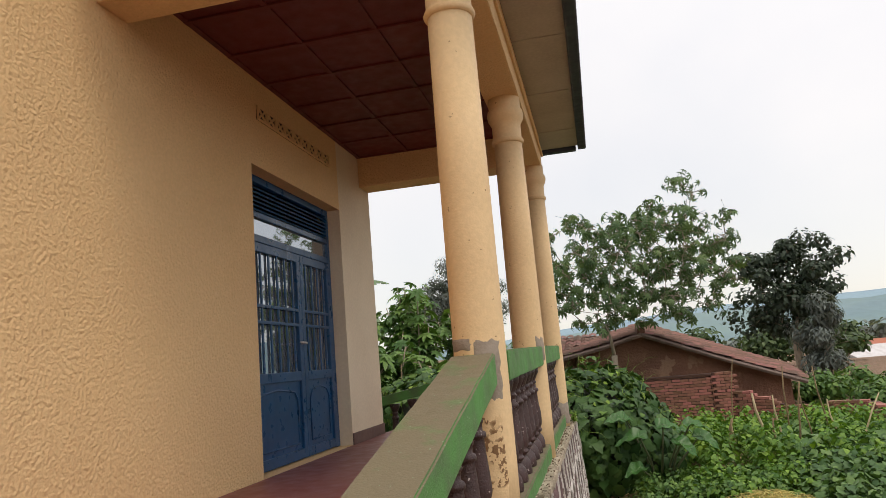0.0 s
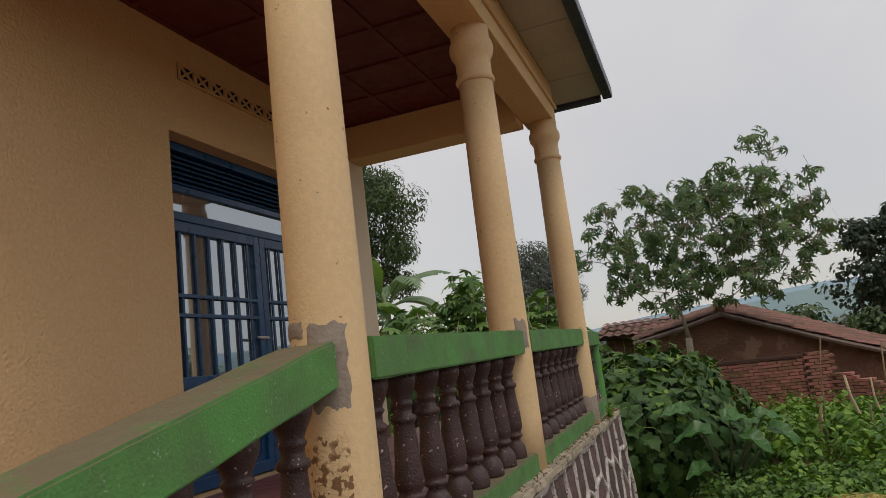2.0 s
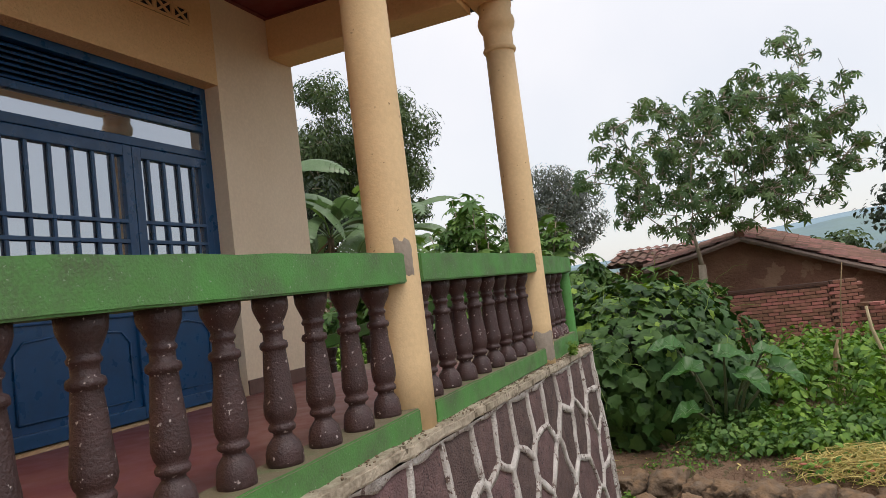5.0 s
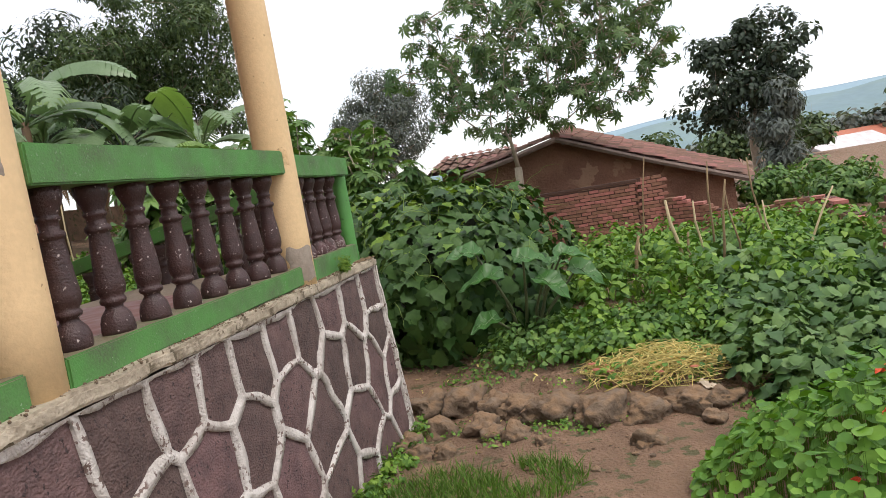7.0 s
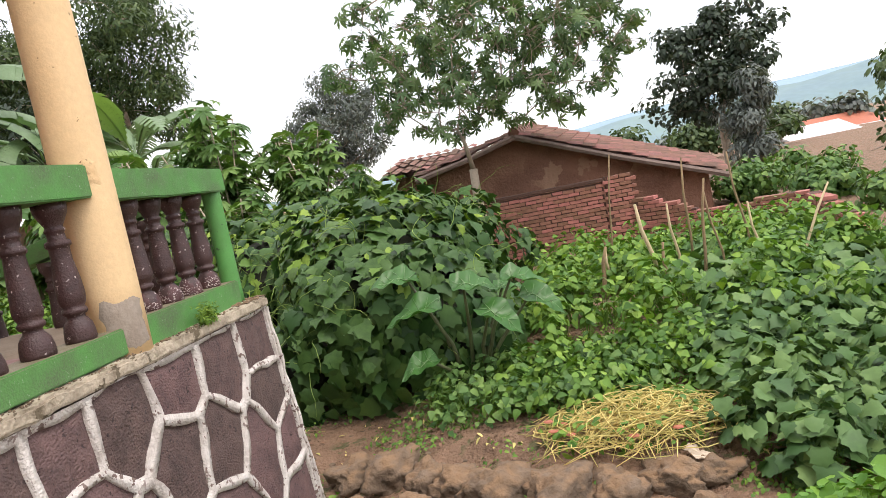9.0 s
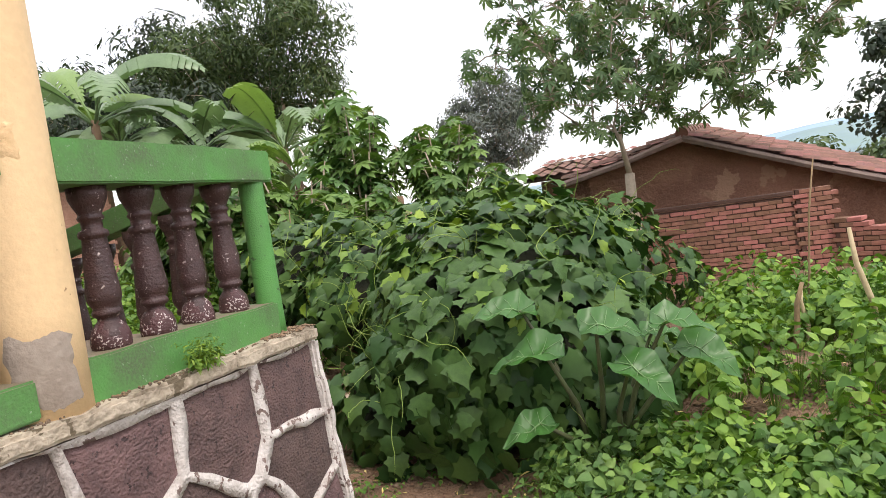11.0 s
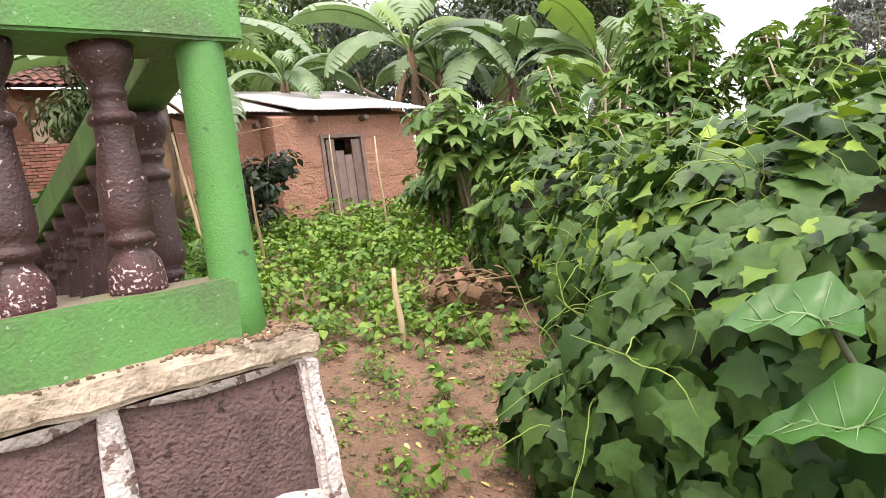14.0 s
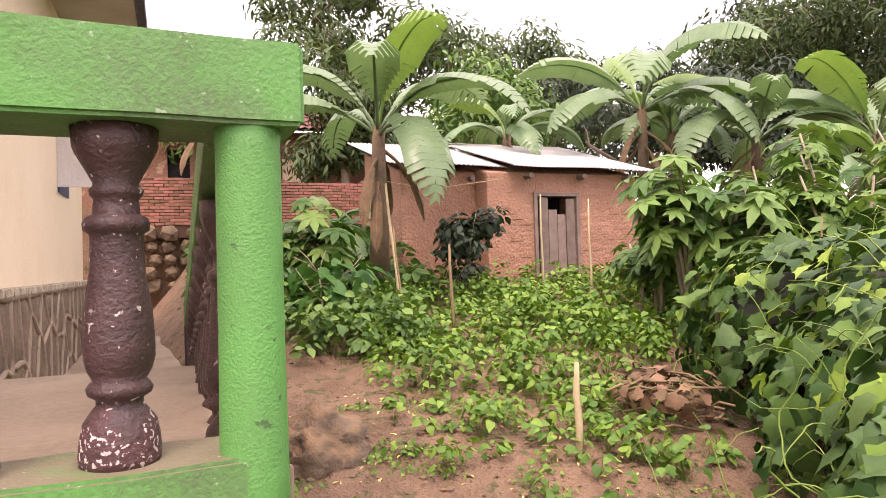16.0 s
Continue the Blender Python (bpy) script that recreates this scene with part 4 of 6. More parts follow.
part("wall", box(0, 1.4, 0, 2, -0.2, 1.95), MUD, wing)
part("roof", tiled_slope(bmesh.new(), (-0.3, 2.2, 2.4), (1.7, 2.2, 2.4), (1.7, -0.3, 1.95), (-0.3, -0.3, 2.0), 5, 9, 5), TILE, wing)

# shed
SX = -9.3
shed = thing("shed", "mud-brick shed with a corrugated zinc roof", "shed", at=(SX, 0, 0))
lw = box(-2.6, -0.45, 12.0, 13.3, 0.8, 3.0, 0.02)
for w in lw.verts:
    if w.co.z > 2.9:
        w.co.z += 0.14 - 0.28 * (w.co.x + 0.45)
part("wall", lw, MUDBRICK, shed)
sw = box(-2.6, 0.0, 13.3, 14.18, 0.6, 2.98, 0.02)
bx(sw, -2.6, 0.0, 14.92, 16.15, 0.6, 2.98, 0.02)
bx(sw, -2.6, 0.0, 14.18, 14.92, 2.72, 2.98)
bx(sw, -2.6, -0.6, 14.18, 14.92, 0.6, 2.72)
for w in sw.verts:
    if w.co.z > 2.9:
        w.co.z += 0.10 - 0.28 * w.co.x
part("front_wall", sw, MUDBRICK, shed)
rg = random.Random(9)
ADOBE = [brick_mesh(0.215 + 0.01 * i, 0.20, 0.066 + 0.002 * i) for i in range(3)]
for me in ADOBE:
    me.materials[0] = MUDBRICK
for j in range(22):
    for i in range(11):
        y = 13.45 + i * 0.25 + (j % 2) * 0.12
        if 14.0 < y < 15.05 or rg.random() < 0.45:
            continue
        b = new("adobe_block", ADOBE[i % 3])
        b.parent = shed
        b.matrix_local = pose(-0.096 + rg.uniform(-0.004, 0.008), y, 1.0 + j * 0.088, 0, 0, 90 + rg.uniform(-2, 2))
zr = bmesh.new()
for (y0, y1, z, xf) in ((11.75, 13.75, 3.22, -0.15), (13.62, 16.4, 3.16, 0.3)):
    k = int((y1 - y0) / 0.02)
    top_, bot = [], []
    for i in range(k + 1):
        y = y0 + (y1 - y0) * i / k
        w = 0.014 * math.sin(2 * math.pi * y / 0.08)
        top_.append((zr.verts.new((xf, y, z + w - 0.03 * (y - y0) / (y1 - y0) + 0.01 * math.sin(y * 3))), zr.verts.new((-2.9, y, z + 0.28 * (xf + 2.9) + w))))
    for a, b in zip(top_, top_[1:]):
        zr.faces.new((a[0], b[0], b[1], a[1]))
r = bmesh.ops.extrude_face_region(zr, geom=zr.faces[:])
bmesh.ops.translate(zr, vec=(0, 0, 0.006), verts=[g for g in r["geom"] if isinstance(g, bmesh.types.BMVert)])
part("roof", zr, ZINC, shed, "weathered corrugated zinc sheets", smooth=True)
for y in (12.2, 13.2, 14.0, 15.0, 15.9):
    o = part("rafter_end", lathe([(0.05, -0.9), (0.045, 0.1)], 8), OLDWOOD, shed)
    o.matrix_local = pose(0.1 if y > 13.4 else -0.4, y, 3.02, 0, 90, 0)
# black sheet stands in for the shade inside the doorway
dk = part("doorway", box(-0.55, -0.5, 14.18, 14.92, 1.1, 2.72), DARK, shed, "near-black sheet painting the unlit inside of the doorway")
sf_ = box(0.0, 0.05, 14.12, 14.18, 1.15, 2.76, 0.005)
bx(sf_, 0.0, 0.05, 14.92, 14.98, 1.15, 2.76, 0.005)
bx(sf_, 0.0, 0.05, 14.18, 14.92, 2.70, 2.76, 0.005)
part("door_frame", sf_, OLDWOOD, shed)
for i, (h, w) in enumerate(((1.50, 0.16), (1.30, 0.16), (1.22, 0.15), (1.48, 0.16))):
    bm = box(0.005, 0.03, 14.22 + i * 0.168, 14.22 + i * 0.168 + w, 1.18, 1.18 + h, 0.004)
    part("door_plank", bm, OLDWOOD, shed)

# terrace wall and house behind the bananas
brick_wall("terrace_wall", 6.0, (0.95, 0.95, 0.9, 0.95), (-14.0, 7.8, 2.55), 90, "pale red brick terrace wall on a rubble base")
rbm = thing("rubble_base", "dark rubble stone base under the terrace wall", "wall", "", "structure")
for i in range(90):
    ico = bmesh.new()
    bmesh.ops.create_icosphere(ico, subdivisions=1, radius=rr.uniform(0.12, 0.22))
    for w in ico.verts:
        w.co *= 1 + 0.25 * noise.noise(w.co * 6 + Vector((i, 0, 0)))
    o = part("stone", ico, ROCK, rbm)
    o.matrix_local = pose(-13.95 + rr.uniform(-0.08, 0.08), 7.9 + (i % 18) * 0.34 + rr.uniform(-0.1, 0.1), 1.35 + (i // 18) * 0.26, rr.uniform(0, 90), rr.uniform(0, 90), 0)
structure("terrace_bank", box(-40, -14.1, 5, 40, 0.0, 2.9), SOIL, "raised earth terrace behind the yard", "bank")
bh = thing("back_house", "reddish mud-plastered house with a tiled roof on the terrace", "house", at=(-17, 0, 0))
for y0, y1, z0, z1, d in ((5.5, 8.55, 2.8, 5.1, 0), (9.05, 11.2, 2.8, 5.1, 0), (8.55, 9.05, 2.8, 3.85, 0), (8.55, 9.05, 4.55, 5.1, 0), (11.9, 14.6, 2.8, 5.1, 0), (11.2, 11.9, 2.8, 5.1, -0.1)):
    part("wall", box(-4, d, y0, y1, z0, z1), MUD, bh)
part("window", box(-0.25, -0.18, 8.55, 9.05, 3.85, 4.55), DARK, bh, "small window, near-black to paint the unlit room behind")
part("curtained_window", box(-0.1, -0.05, 11.25, 11.85, 3.7, 4.4, 0.01), PALE, bh, "pale curtained window")
part("roof", tiled_slope(bmesh.new(), (-2, 5.2, 6.3), (-2, 14.9, 6.3), (0.6, 14.9, 5.05), (0.6, 5.2, 5.05), 9, 44, 8), TILE, bh)
fh = thing("upper_house", "small mud house with a tiled roof up the slope", "house", at=(-22, 18.5, 0))
part("wall", box(-2, 0, 0, 2.6, 2.5, 5.6), MUD, fh)
part("roof", tiled_slope(bmesh.new(), (-2, -0.3, 7.0), (-2, 2.9, 7.0), (0.4, 2.9, 5.5), (0.4, -0.3, 5.5), 6, 14, 9), TILE, fh)


# far houses below, hills
def far_house(name, label, at, rz, w, d, h, roofmat, wallmat):
    ho = thing(name, label, "house", "far houses", at=at, rz=rz)
    part("wall", box(-w / 2, w / 2, -d / 2, d / 2, -3, h), wallmat, ho)
    bm = bmesh.new()
    q = [bm.verts.new(p) for p in ((-w / 2 - 0.4, -d / 2 - 0.5, h - 0.1), (w / 2 + 0.4, -d / 2 - 0.5, h - 0.1), (w / 2 + 0.4, 0, h + d * 0.3), (-w / 2 - 0.4, 0, h + d * 0.3),
                                   (w / 2 + 0.4, d / 2 + 0.5, h - 0.1), (-w / 2 - 0.4, d / 2 + 0.5, h - 0.1))]
    for f in ((0, 1, 2, 3), (3, 2, 4, 5), (1, 4, 2), (0, 3, 5)):
        bm.faces.new([q[i] for i in f])
    r = bmesh.ops.extrude_face_region(bm, geom=bm.faces[:])
    bmesh.ops.translate(bm, vec=(0, 0, 0.12), verts=[g for g in r["geom"] if isinstance(g, bmesh.types.BMVert)])
    part("roof", bm, roofmat, ho)
    for x in (-w / 4, w / 4):
        part("window", box(x - 0.5, x + 0.5, -d / 2 - 0.03, -d / 2 + 0.02, h - 1.6, h - 0.6), DARK, ho)
    return ho


ORANGE = material("orange_roof_sheet", (0.42, 0.14, 0.08), (0.34, 0.12, 0.08), 2, 0.6, 0.7)
far_house("white_roof_house", "pale-walled house with a white sheet roof down the slope", (20.5, 60, -1.2), 35, 7, 5, 0.2, ZINC, PALE)
far_house("orange_roof_house", "house with an orange roof farther down the slope", (27.0, 74, -1.0), 20, 8, 5, 0.2, ORANGE, PALE)
far_house("white_roof_house", "long house with a white sheet roof down the slope", (32.5, 70, -2.2), -10, 9, 5, 0.2, ZINC, PALE)


def ridge_mesh(name, dist, heights, span, label, mat):
    hm = bmesh.new()
    n = 160
    rows = []
    for i in range(n + 1):
        u = i / n
        x = -span + 2 * span * u
        k = u * (len(heights) - 1)
        j = min(int(k), len(heights) - 2)
        t = k - j
        t = t * t * (3 - 2 * t)
        h = heights[j] + (heights[j + 1] - heights[j]) * t + 1.5 * noise.noise((u * 30, dist, 0))
        rows.append([hm.verts.new((x, dist + d, -30 + (h + 30) * f + 3 * noise.noise((x * 0.03, d * 0.05, dist)) * (1 - f))) for d, f in ((-160, 0.0), (-100, 0.35), (-40, 0.8), (0, 1.0), (60, 0.5))])
    for a, b in zip(rows, rows[1:]):
        for j in range(4):
            hm.faces.new((a[j], b[j], b[j + 1], a[j + 1]))
    return structure(name, hm, mat, label, "hill", smooth=True)


ridge_mesh("backdrop_hill", 420, (14, 14, 13, 12, 11, 9, 13, 18.5, 18, 25, 28, 20, 16), 420, "distant wooded hill with blue-green haze put into its colour", HILL)
# the farther ridge carries more painted haze, so a paler blue
HILL_FAR = material("far_haze_tinted_hillside", (0.22, 0.32, 0.39), (0.25, 0.36, 0.40), 0.02, 0.8, 1.0, bump=0.0, fine=0.2)
ridge_mesh("backdrop_far_hill", 900, (18, 18, 18, 18, 20, 22, 34, 43, 44, 48, 56, 60, 50), 900, "far ridge under the clouds, paled by haze put into its colour", HILL_FAR)

# ---- trees and plants ----


def tree(name, label, at, trunk_h, trunk_r, clumps, template, size, mat, per, bark=BARK, seed=0, lean=(0, 0), spin=0.9, group="", whorl=False):
    """A tapered trunk with limbs to the middle of every clump, and a crown of leaves with gaps."""
    g = np.random.default_rng(seed)
    tr = thing(name, label, "tree", group, at=at)
    fork = Vector((lean[0], lean[1], trunk_h))
    bm = bmesh.new()
    pts = [Vector((0, 0, -0.2)), Vector((lean[0] * 0.2 + 0.02, lean[1] * 0.2, trunk_h * 0.35)), Vector((lean[0] * 0.6 - 0.02, lean[1] * 0.6, trunk_h * 0.7)), fork]
    tube(pts, [trunk_r * 1.25, trunk_r, trunk_r * 0.9, trunk_r * 0.8], 10, bm)
    P, D = [], []
    nodes = [(fork, trunk_r * 0.8), (Vector(pts[2]), trunk_r * 0.8)]
    for (c, r) in sorted(clumps, key=lambda q: (Vector(q[0]) - fork).length):
        c = Vector(c)
        base, rad = min(nodes, key=lambda q: (q[0] - c).length + 0.25 * (q[0] - fork).length)
        rad *= 0.68
        midp = base.lerp(c, 0.5) + Vector((g.normal(0, 0.1), g.normal(0, 0.1), g.uniform(-0.05, 0.18))) * (c - base).length
        tip = max(rad * 0.5, 0.008)
        tube([base, midp, c], [rad, (rad + tip) / 2, tip], 6, bm)
        nodes += [(midp, (rad + tip) / 2), (c, max(tip, 0.02))]
        for _ in range(3):
            e = c + Vector(g.normal(size=3)) * np.mean(r) * 0.6
            tube([midp.lerp(c, 0.6), (c + e) / 2, e], [tip * 0.7, tip * 0.5, 0.004], 5, bm)
        if whorl:
            way = g.normal(size=(per, 3)) * (1, 1, 0.55) + (0, 0, 0.1)
            way /= np.linalg.norm(way, axis=1, keepdims=True)
            p = np.array(c) + way * g.uniform(0.10, 0.34, per)[:, None]
            for q in p:
                tube([c, (c + Vector(q)) / 2 + Vector((0, 0, 0.03)), q], [0.006, 0.005, 0.004], 3, bm)
            P.append(p)
            D.append(way + np.array((0, 0, 0.25)) + g.normal(0, 0.3, p.shape))
            continue
        p, d = clump(g, c, r, per, 0.35)
        P.append(p)
        D.append(d * np.array(r).mean() + np.array((0, 0, 0.6)) + g.normal(0, 0.35, p.shape))
    part("trunk", bm, bark, tr, smooth=True)
    P, D = np.concatenate(P), np.concatenate(D)
    leaves("crown", template, P, D, g.uniform(0.65, 1.15, len(P)) * size, mat, tr, spin, g)
    return tr


def cloud_of(seed, centre, spread, n, r):
    g = np.random.default_rng(seed)
    out = []
    for _ in range(n):
        d = g.normal(size=3)
        d /= np.linalg.norm(d)
        k = g.uniform(0.35, 1.0)
        out.append((tuple(np.array(centre) + d * k * np.array(spread)), tuple(np.array(r) * g.uniform(0.7, 1.2))))
    return out


# the tall bare-limbed tree by the brick wall
def apart(clumps, least):
    """The clumps that keep a distance from those before them."""
    out = []
    for c in clumps:
        if all(math.dist(c[0], o[0]) > least for o in out):
            out.append(c)
    return out


castor = apart([c for c in cloud_of(4, (0.50, 0.2, 3.60), (2.65, 1.7, 1.55), 330, (0.30, 0.30, 0.2)) + cloud_of(5, (1.9, 0.1, 4.1), (1.5, 0.9, 0.9), 70, (0.28, 0.28, 0.2))
                + cloud_of(6, (1.85, 0.1, 5.1), (0.4, 0.3, 0.75), 16, (0.24, 0.24, 0.2)) if c[0][2] > 2.25], 0.36)
tree("castor_tree", "slender pale-barked tree with sparse palmate leaves by the brick wall", (0.30, 16.15, 0.05), 1.75, 0.085, castor, LEAF_CASTOR, 0.165, L_CASTOR, 9, seed=2, spin=0.8, whorl=True)
tree("dark_tree", "dark broad-leaved tree with an open ragged crown", (7.6, 30, -0.3), 2.4, 0.16,
     cloud_of(8, (0.0, 0, 4.2), (2.0, 1.6, 2.3), 72, (0.50, 0.50, 0.42)) + [((-2.3, 0, 3.2), (0.6, 0.6, 0.5)), ((-1.6, 0, 2.6), (0.6, 0.6, 0.4)), ((2.1, 0, 5.2), (0.5, 0.5, 0.4))], LEAF_OVAL, 0.22, L_DARK, 95, seed=8)
tree("grey_tree", "bushy grey-green tree in front of the dark one", (8.2, 28.5, -0.4), 1.2, 0.1,
     cloud_of(9, (0, 0, 2.4), (0.8, 0.8, 1.5), 14, (0.6, 0.6, 0.5)), LEAF_LANCE, 0.26, L_GREY, 260, seed=9)
tree("round_tree", "rounded dusty green tree behind the outhouse", (-5.6, 30, 1.0), 2.0, 0.15,
     cloud_of(12, (-0.2, 0, 3.5), (1.9, 1.7, 2.1), 80, (0.55, 0.55, 0.45)), LEAF_LANCE, 0.18, L_GREY, 230, seed=12)
tree("mango_tree", "large dense dark green mango tree behind the bananas", (-12.2, 26, 1.5), 3.2, 0.35,
     cloud_of(15, (0, 0, 6.0), (3.3, 3.0, 3.3), 100, (0.85, 0.85, 0.7)), LEAF_LANCE, 0.23, L_MANGO, 280, seed=15)
tree("shade_tree", "tall dark tree above the terrace house", (-19, 14.0, 2.9), 4.0, 0.25,
     cloud_of(18, (0, 0, 5.6), (3.2, 3.6, 2.4), 34, (1.1, 1.1, 0.8)), LEAF_LANCE, 0.32, L_MANGO, 230, seed=18)
tree("shade_tree", "tall leafy tree above the yard on the slope", (-20, 21.0, 2.9), 4.0, 0.25,
     cloud_of(19, (0, 0, 4.6), (3.0, 3.6, 2.6), 34, (1.1, 1.1, 0.8)), LEAF_LANCE, 0.32, L_MANGO, 230, seed=19)
tree("shade_tree", "dark tree beside the terrace above the bananas", (-15.5, 27.0, 2.4), 3.5, 0.25,
     cloud_of(20, (0, 0, 4.6), (3.0, 3.0, 2.8), 34, (1.1, 1.1, 0.8)), LEAF_LANCE, 0.32, L_DARK, 260, seed=20)
for i, (x, y, s) in enumerate(((-15.5, 12.5, 1.0), (-16, 16.5, 1.1), (-15, 20.0, 1.2), (-14.5, 23.5, 1.2), (-18.5, 9.0, 1.1), (-12.5, 22.0, 1.0), (-20, 26, 1.6))):
    tree("terrace_tree", "leafy green tree standing on the terrace edge", (x, y, 2.6), 1.6, 0.12, cloud_of(130 + i, (0, 0, 2.6 * s), (1.9 * s, 1.9 * s, 1.5 * s), 20, (0.85, 0.85, 0.65)),
         LEAF_LANCE, 0.28, (L_MANGO, L_PAPAYA, L_DARK)[i % 3], 210, seed=130 + i, group="terrace trees")
tree("roadside_tree", "leafy olive-green tree beyond the gate wall", (8.4, 17.5, -0.4), 1.2, 0.12,
     cloud_of(23, (0.5, 0, 2.2), (1.5, 1.5, 1.6), 22, (0.7, 0.7, 0.5)), LEAF_OVAL, 0.17, L_MANGO, 260, seed=23)
for i, (x, y, z, s) in enumerate(((5.4, 19.5, 0.1, 0.8), (6.4, 18.0, 0.0, 0.7), (7.0, 21, 0.0, 0.9), (6.2, 15.5, -0.1, 0.7))):
    tree("shrub", "dense green shrub behind the broken wall", (x, y, z - 0.3), 0.4, 0.04, cloud_of(30 + i, (0, 0, 0.7), (0.9 * s, 0.8 * s, 0.5 * s), 12, (0.45, 0.45, 0.3)),
         LEAF_BEAN, 0.14, L_PAPAYA, 130, seed=30 + i, group="shrubs behind the wall")
# grey-green leaves carry the distance haze of these trees in their colour
for i in range(16):
    x = -60 + i * 9 + 3 * math.sin(i * 5)
    if x < -8 or x > 3:
        tree("far_tree", "far green tree with haze put into its grey-green leaf colour", (x, 90 + 14 * math.sin(i * 3), -4), 2, 0.2, cloud_of(50 + i, (0, 0, 4.5), (2.6, 2, 2), 9, (1.6, 1.6, 1.1)),
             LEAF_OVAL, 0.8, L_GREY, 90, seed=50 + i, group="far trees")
for i, (x, y) in enumerate(((-3.0, 38), (-0.5, 40), (1.8, 42), (3.8, 45), (6, 48), (11, 50), (13, 46), (16, 52))):
    tree("far_tree", "green tree beyond the mud house", (x, y, -1.5), 1.5, 0.15, cloud_of(70 + i, (0, 0, 2.9), (1.6, 1.2, 1.0), 9, (1.0, 1.0, 0.7)),
         LEAF_OVAL, 0.4, L_MANGO, 150, seed=70 + i, group="far trees")


def shrub_star(at, top, spread, stems, seed, label, size=0.27, mat=None):
    """A shrub of leafless stems topped with whorls of palmate leaves on stalks."""
    g = np.random.default_rng(seed)
    sh_ = thing("cassava_shrub", label, "shrub", "palmate shrubs", at=at)
    P, D, S = [], [], []
    for _ in range(stems):
        bm = bmesh.new()
        a = g.uniform(0, 6.28)
        tip = Vector((spread * math.cos(a) * g.uniform(0.2, 1), spread * math.sin(a) * g.uniform(0.2, 1), top * g.uniform(0.6, 1.0)))
        tube([(0.1 * math.cos(a), 0.1 * math.sin(a), -0.05), tip * 0.5 + Vector((0, 0, 0.08)), tip], [0.028, 0.02, 0.012], 6, bm)
        for k in range(20):
            b, ln = g.uniform(0, 6.28), g.uniform(0.12, 0.36)
            base = tip * g.uniform(0.55, 1.0)
            e = base + Vector((ln * math.cos(b), ln * math.sin(b), g.uniform(-0.05, 0.15)))
            tube([base, e], [0.005, 0.004], 3, bm)
            P.append(tuple(e))
            D.append((0.6 * math.cos(b), 0.6 * math.sin(b), g.uniform(0.6, 1.5)))
            S.append(size * g.uniform(0.6, 1.15))
        part("stem", bm, BARK, sh_, smooth=True)
    leaves("foliage", LEAF_STAR, np.array(P), np.array(D), np.array(S), mat or L_PAPAYA, sh_, 0.6, g)
    return sh_


for i, (x, y, top, spread, stems) in enumerate(((-5.3, 13.9, 2.0, 0.9, 11), (-4.7, 15.6, 2.4, 1.0, 11), (-4.6, 17.5, 3.5, 1.2, 16), (-2.6, 17.4, 2.5, 1.0, 11), (-3.5, 18.8, 3.0, 1.2, 13),
                                               (-6.2, 14.0, 1.3, 0.4, 4), (-6.3, 16.2, 2.3, 0.9, 10), (-1.6, 18.0, 1.9, 0.8, 8), (-7.9, 10.4, 1.5, 0.5, 4), (-3.4, 15.0, 1.6, 0.8, 8))):
    shrub_star((x, y, height(x, y)), top, spread, stems, 90 + i, "leafy cassava-like shrub with palmate green leaves")


def banana_leaf_mesh(g, length, width, e0, e1):
    """One blade that rises at e0 degrees and bends over to e1, with a midrib and torn, fluttering segments."""
    bm = bmesh.new()
    n = 26
    rib, x, z = [(0.0, 0.0)], 0.0, 0.0
    for i in range(n):
        e = radians(e0 + (e1 - e0) * (i / n) ** 1.2)
        x, z = x + length / n * math.cos(e), z + length / n * math.sin(e)
        rib.append((x, z))
    leans = {-1: 0.0, 1: 0.0}
    for i in range(n):
        u = (i + 0.5) / n
        if u < 0.16:
            continue
        v = (u - 0.16) / 0.84
        w = width * min(1.0, 2.4 * v ** 0.8) * min(1.0, 3.2 * (1.01 - v) ** 0.8)
        e = radians(e0 + (e1 - e0) * u ** 1.2)
        up = Vector((-math.sin(e), 0, math.cos(e)))
        (x0, z0), (x1, z1) = rib[i], rib[i + 1]
        for s in (-1, 1):
            tear = g.random() < 0.17
            lean = leans[s]
            if tear:
                leans[s] = 0.5 * lean + g.uniform(-0.22, 0.22)
            gap = 0.86 if tear else 1.0
            d = Vector((x1 - x0, 0, z1 - z0))
            o0 = Vector((x0, 0, z0))
            hang = -w * (0.30 + lean)
            m0, m1 = o0 + Vector((0, s * w * 0.5, 0)) + up * w * 0.14 + d * 0.3, o0 + d + Vector((0, s * w * 0.5, 0)) + up * w * 0.14 + d * 0.3
            t0, t1 = o0 + Vector((0, s * w * 0.96, 0)) + up * hang + d * 0.7, o0 + d * gap + Vector((0, s * w * 0.96, 0)) + up * hang + d * 0.7
            q = [bm.verts.new(p) for p in (o0, o0 + d, m1, m0, t1, t0)]
            bm.faces.new((q[0], q[1], q[2], q[3]) if s > 0 else (q[3], q[2], q[1], q[0]))
            bm.faces.new((q[3], q[2], q[4], q[5]) if s > 0 else (q[5], q[4], q[2], q[3]))
    bmesh.ops.remove_doubles(bm, verts=bm.verts, dist=0.002)
    r = rib[::3]
    tube([(a, 0, c - 0.008) for a, c in r], [0.03 - 0.0028 * k for k in range(len(r))], 5, bm)
    return bm


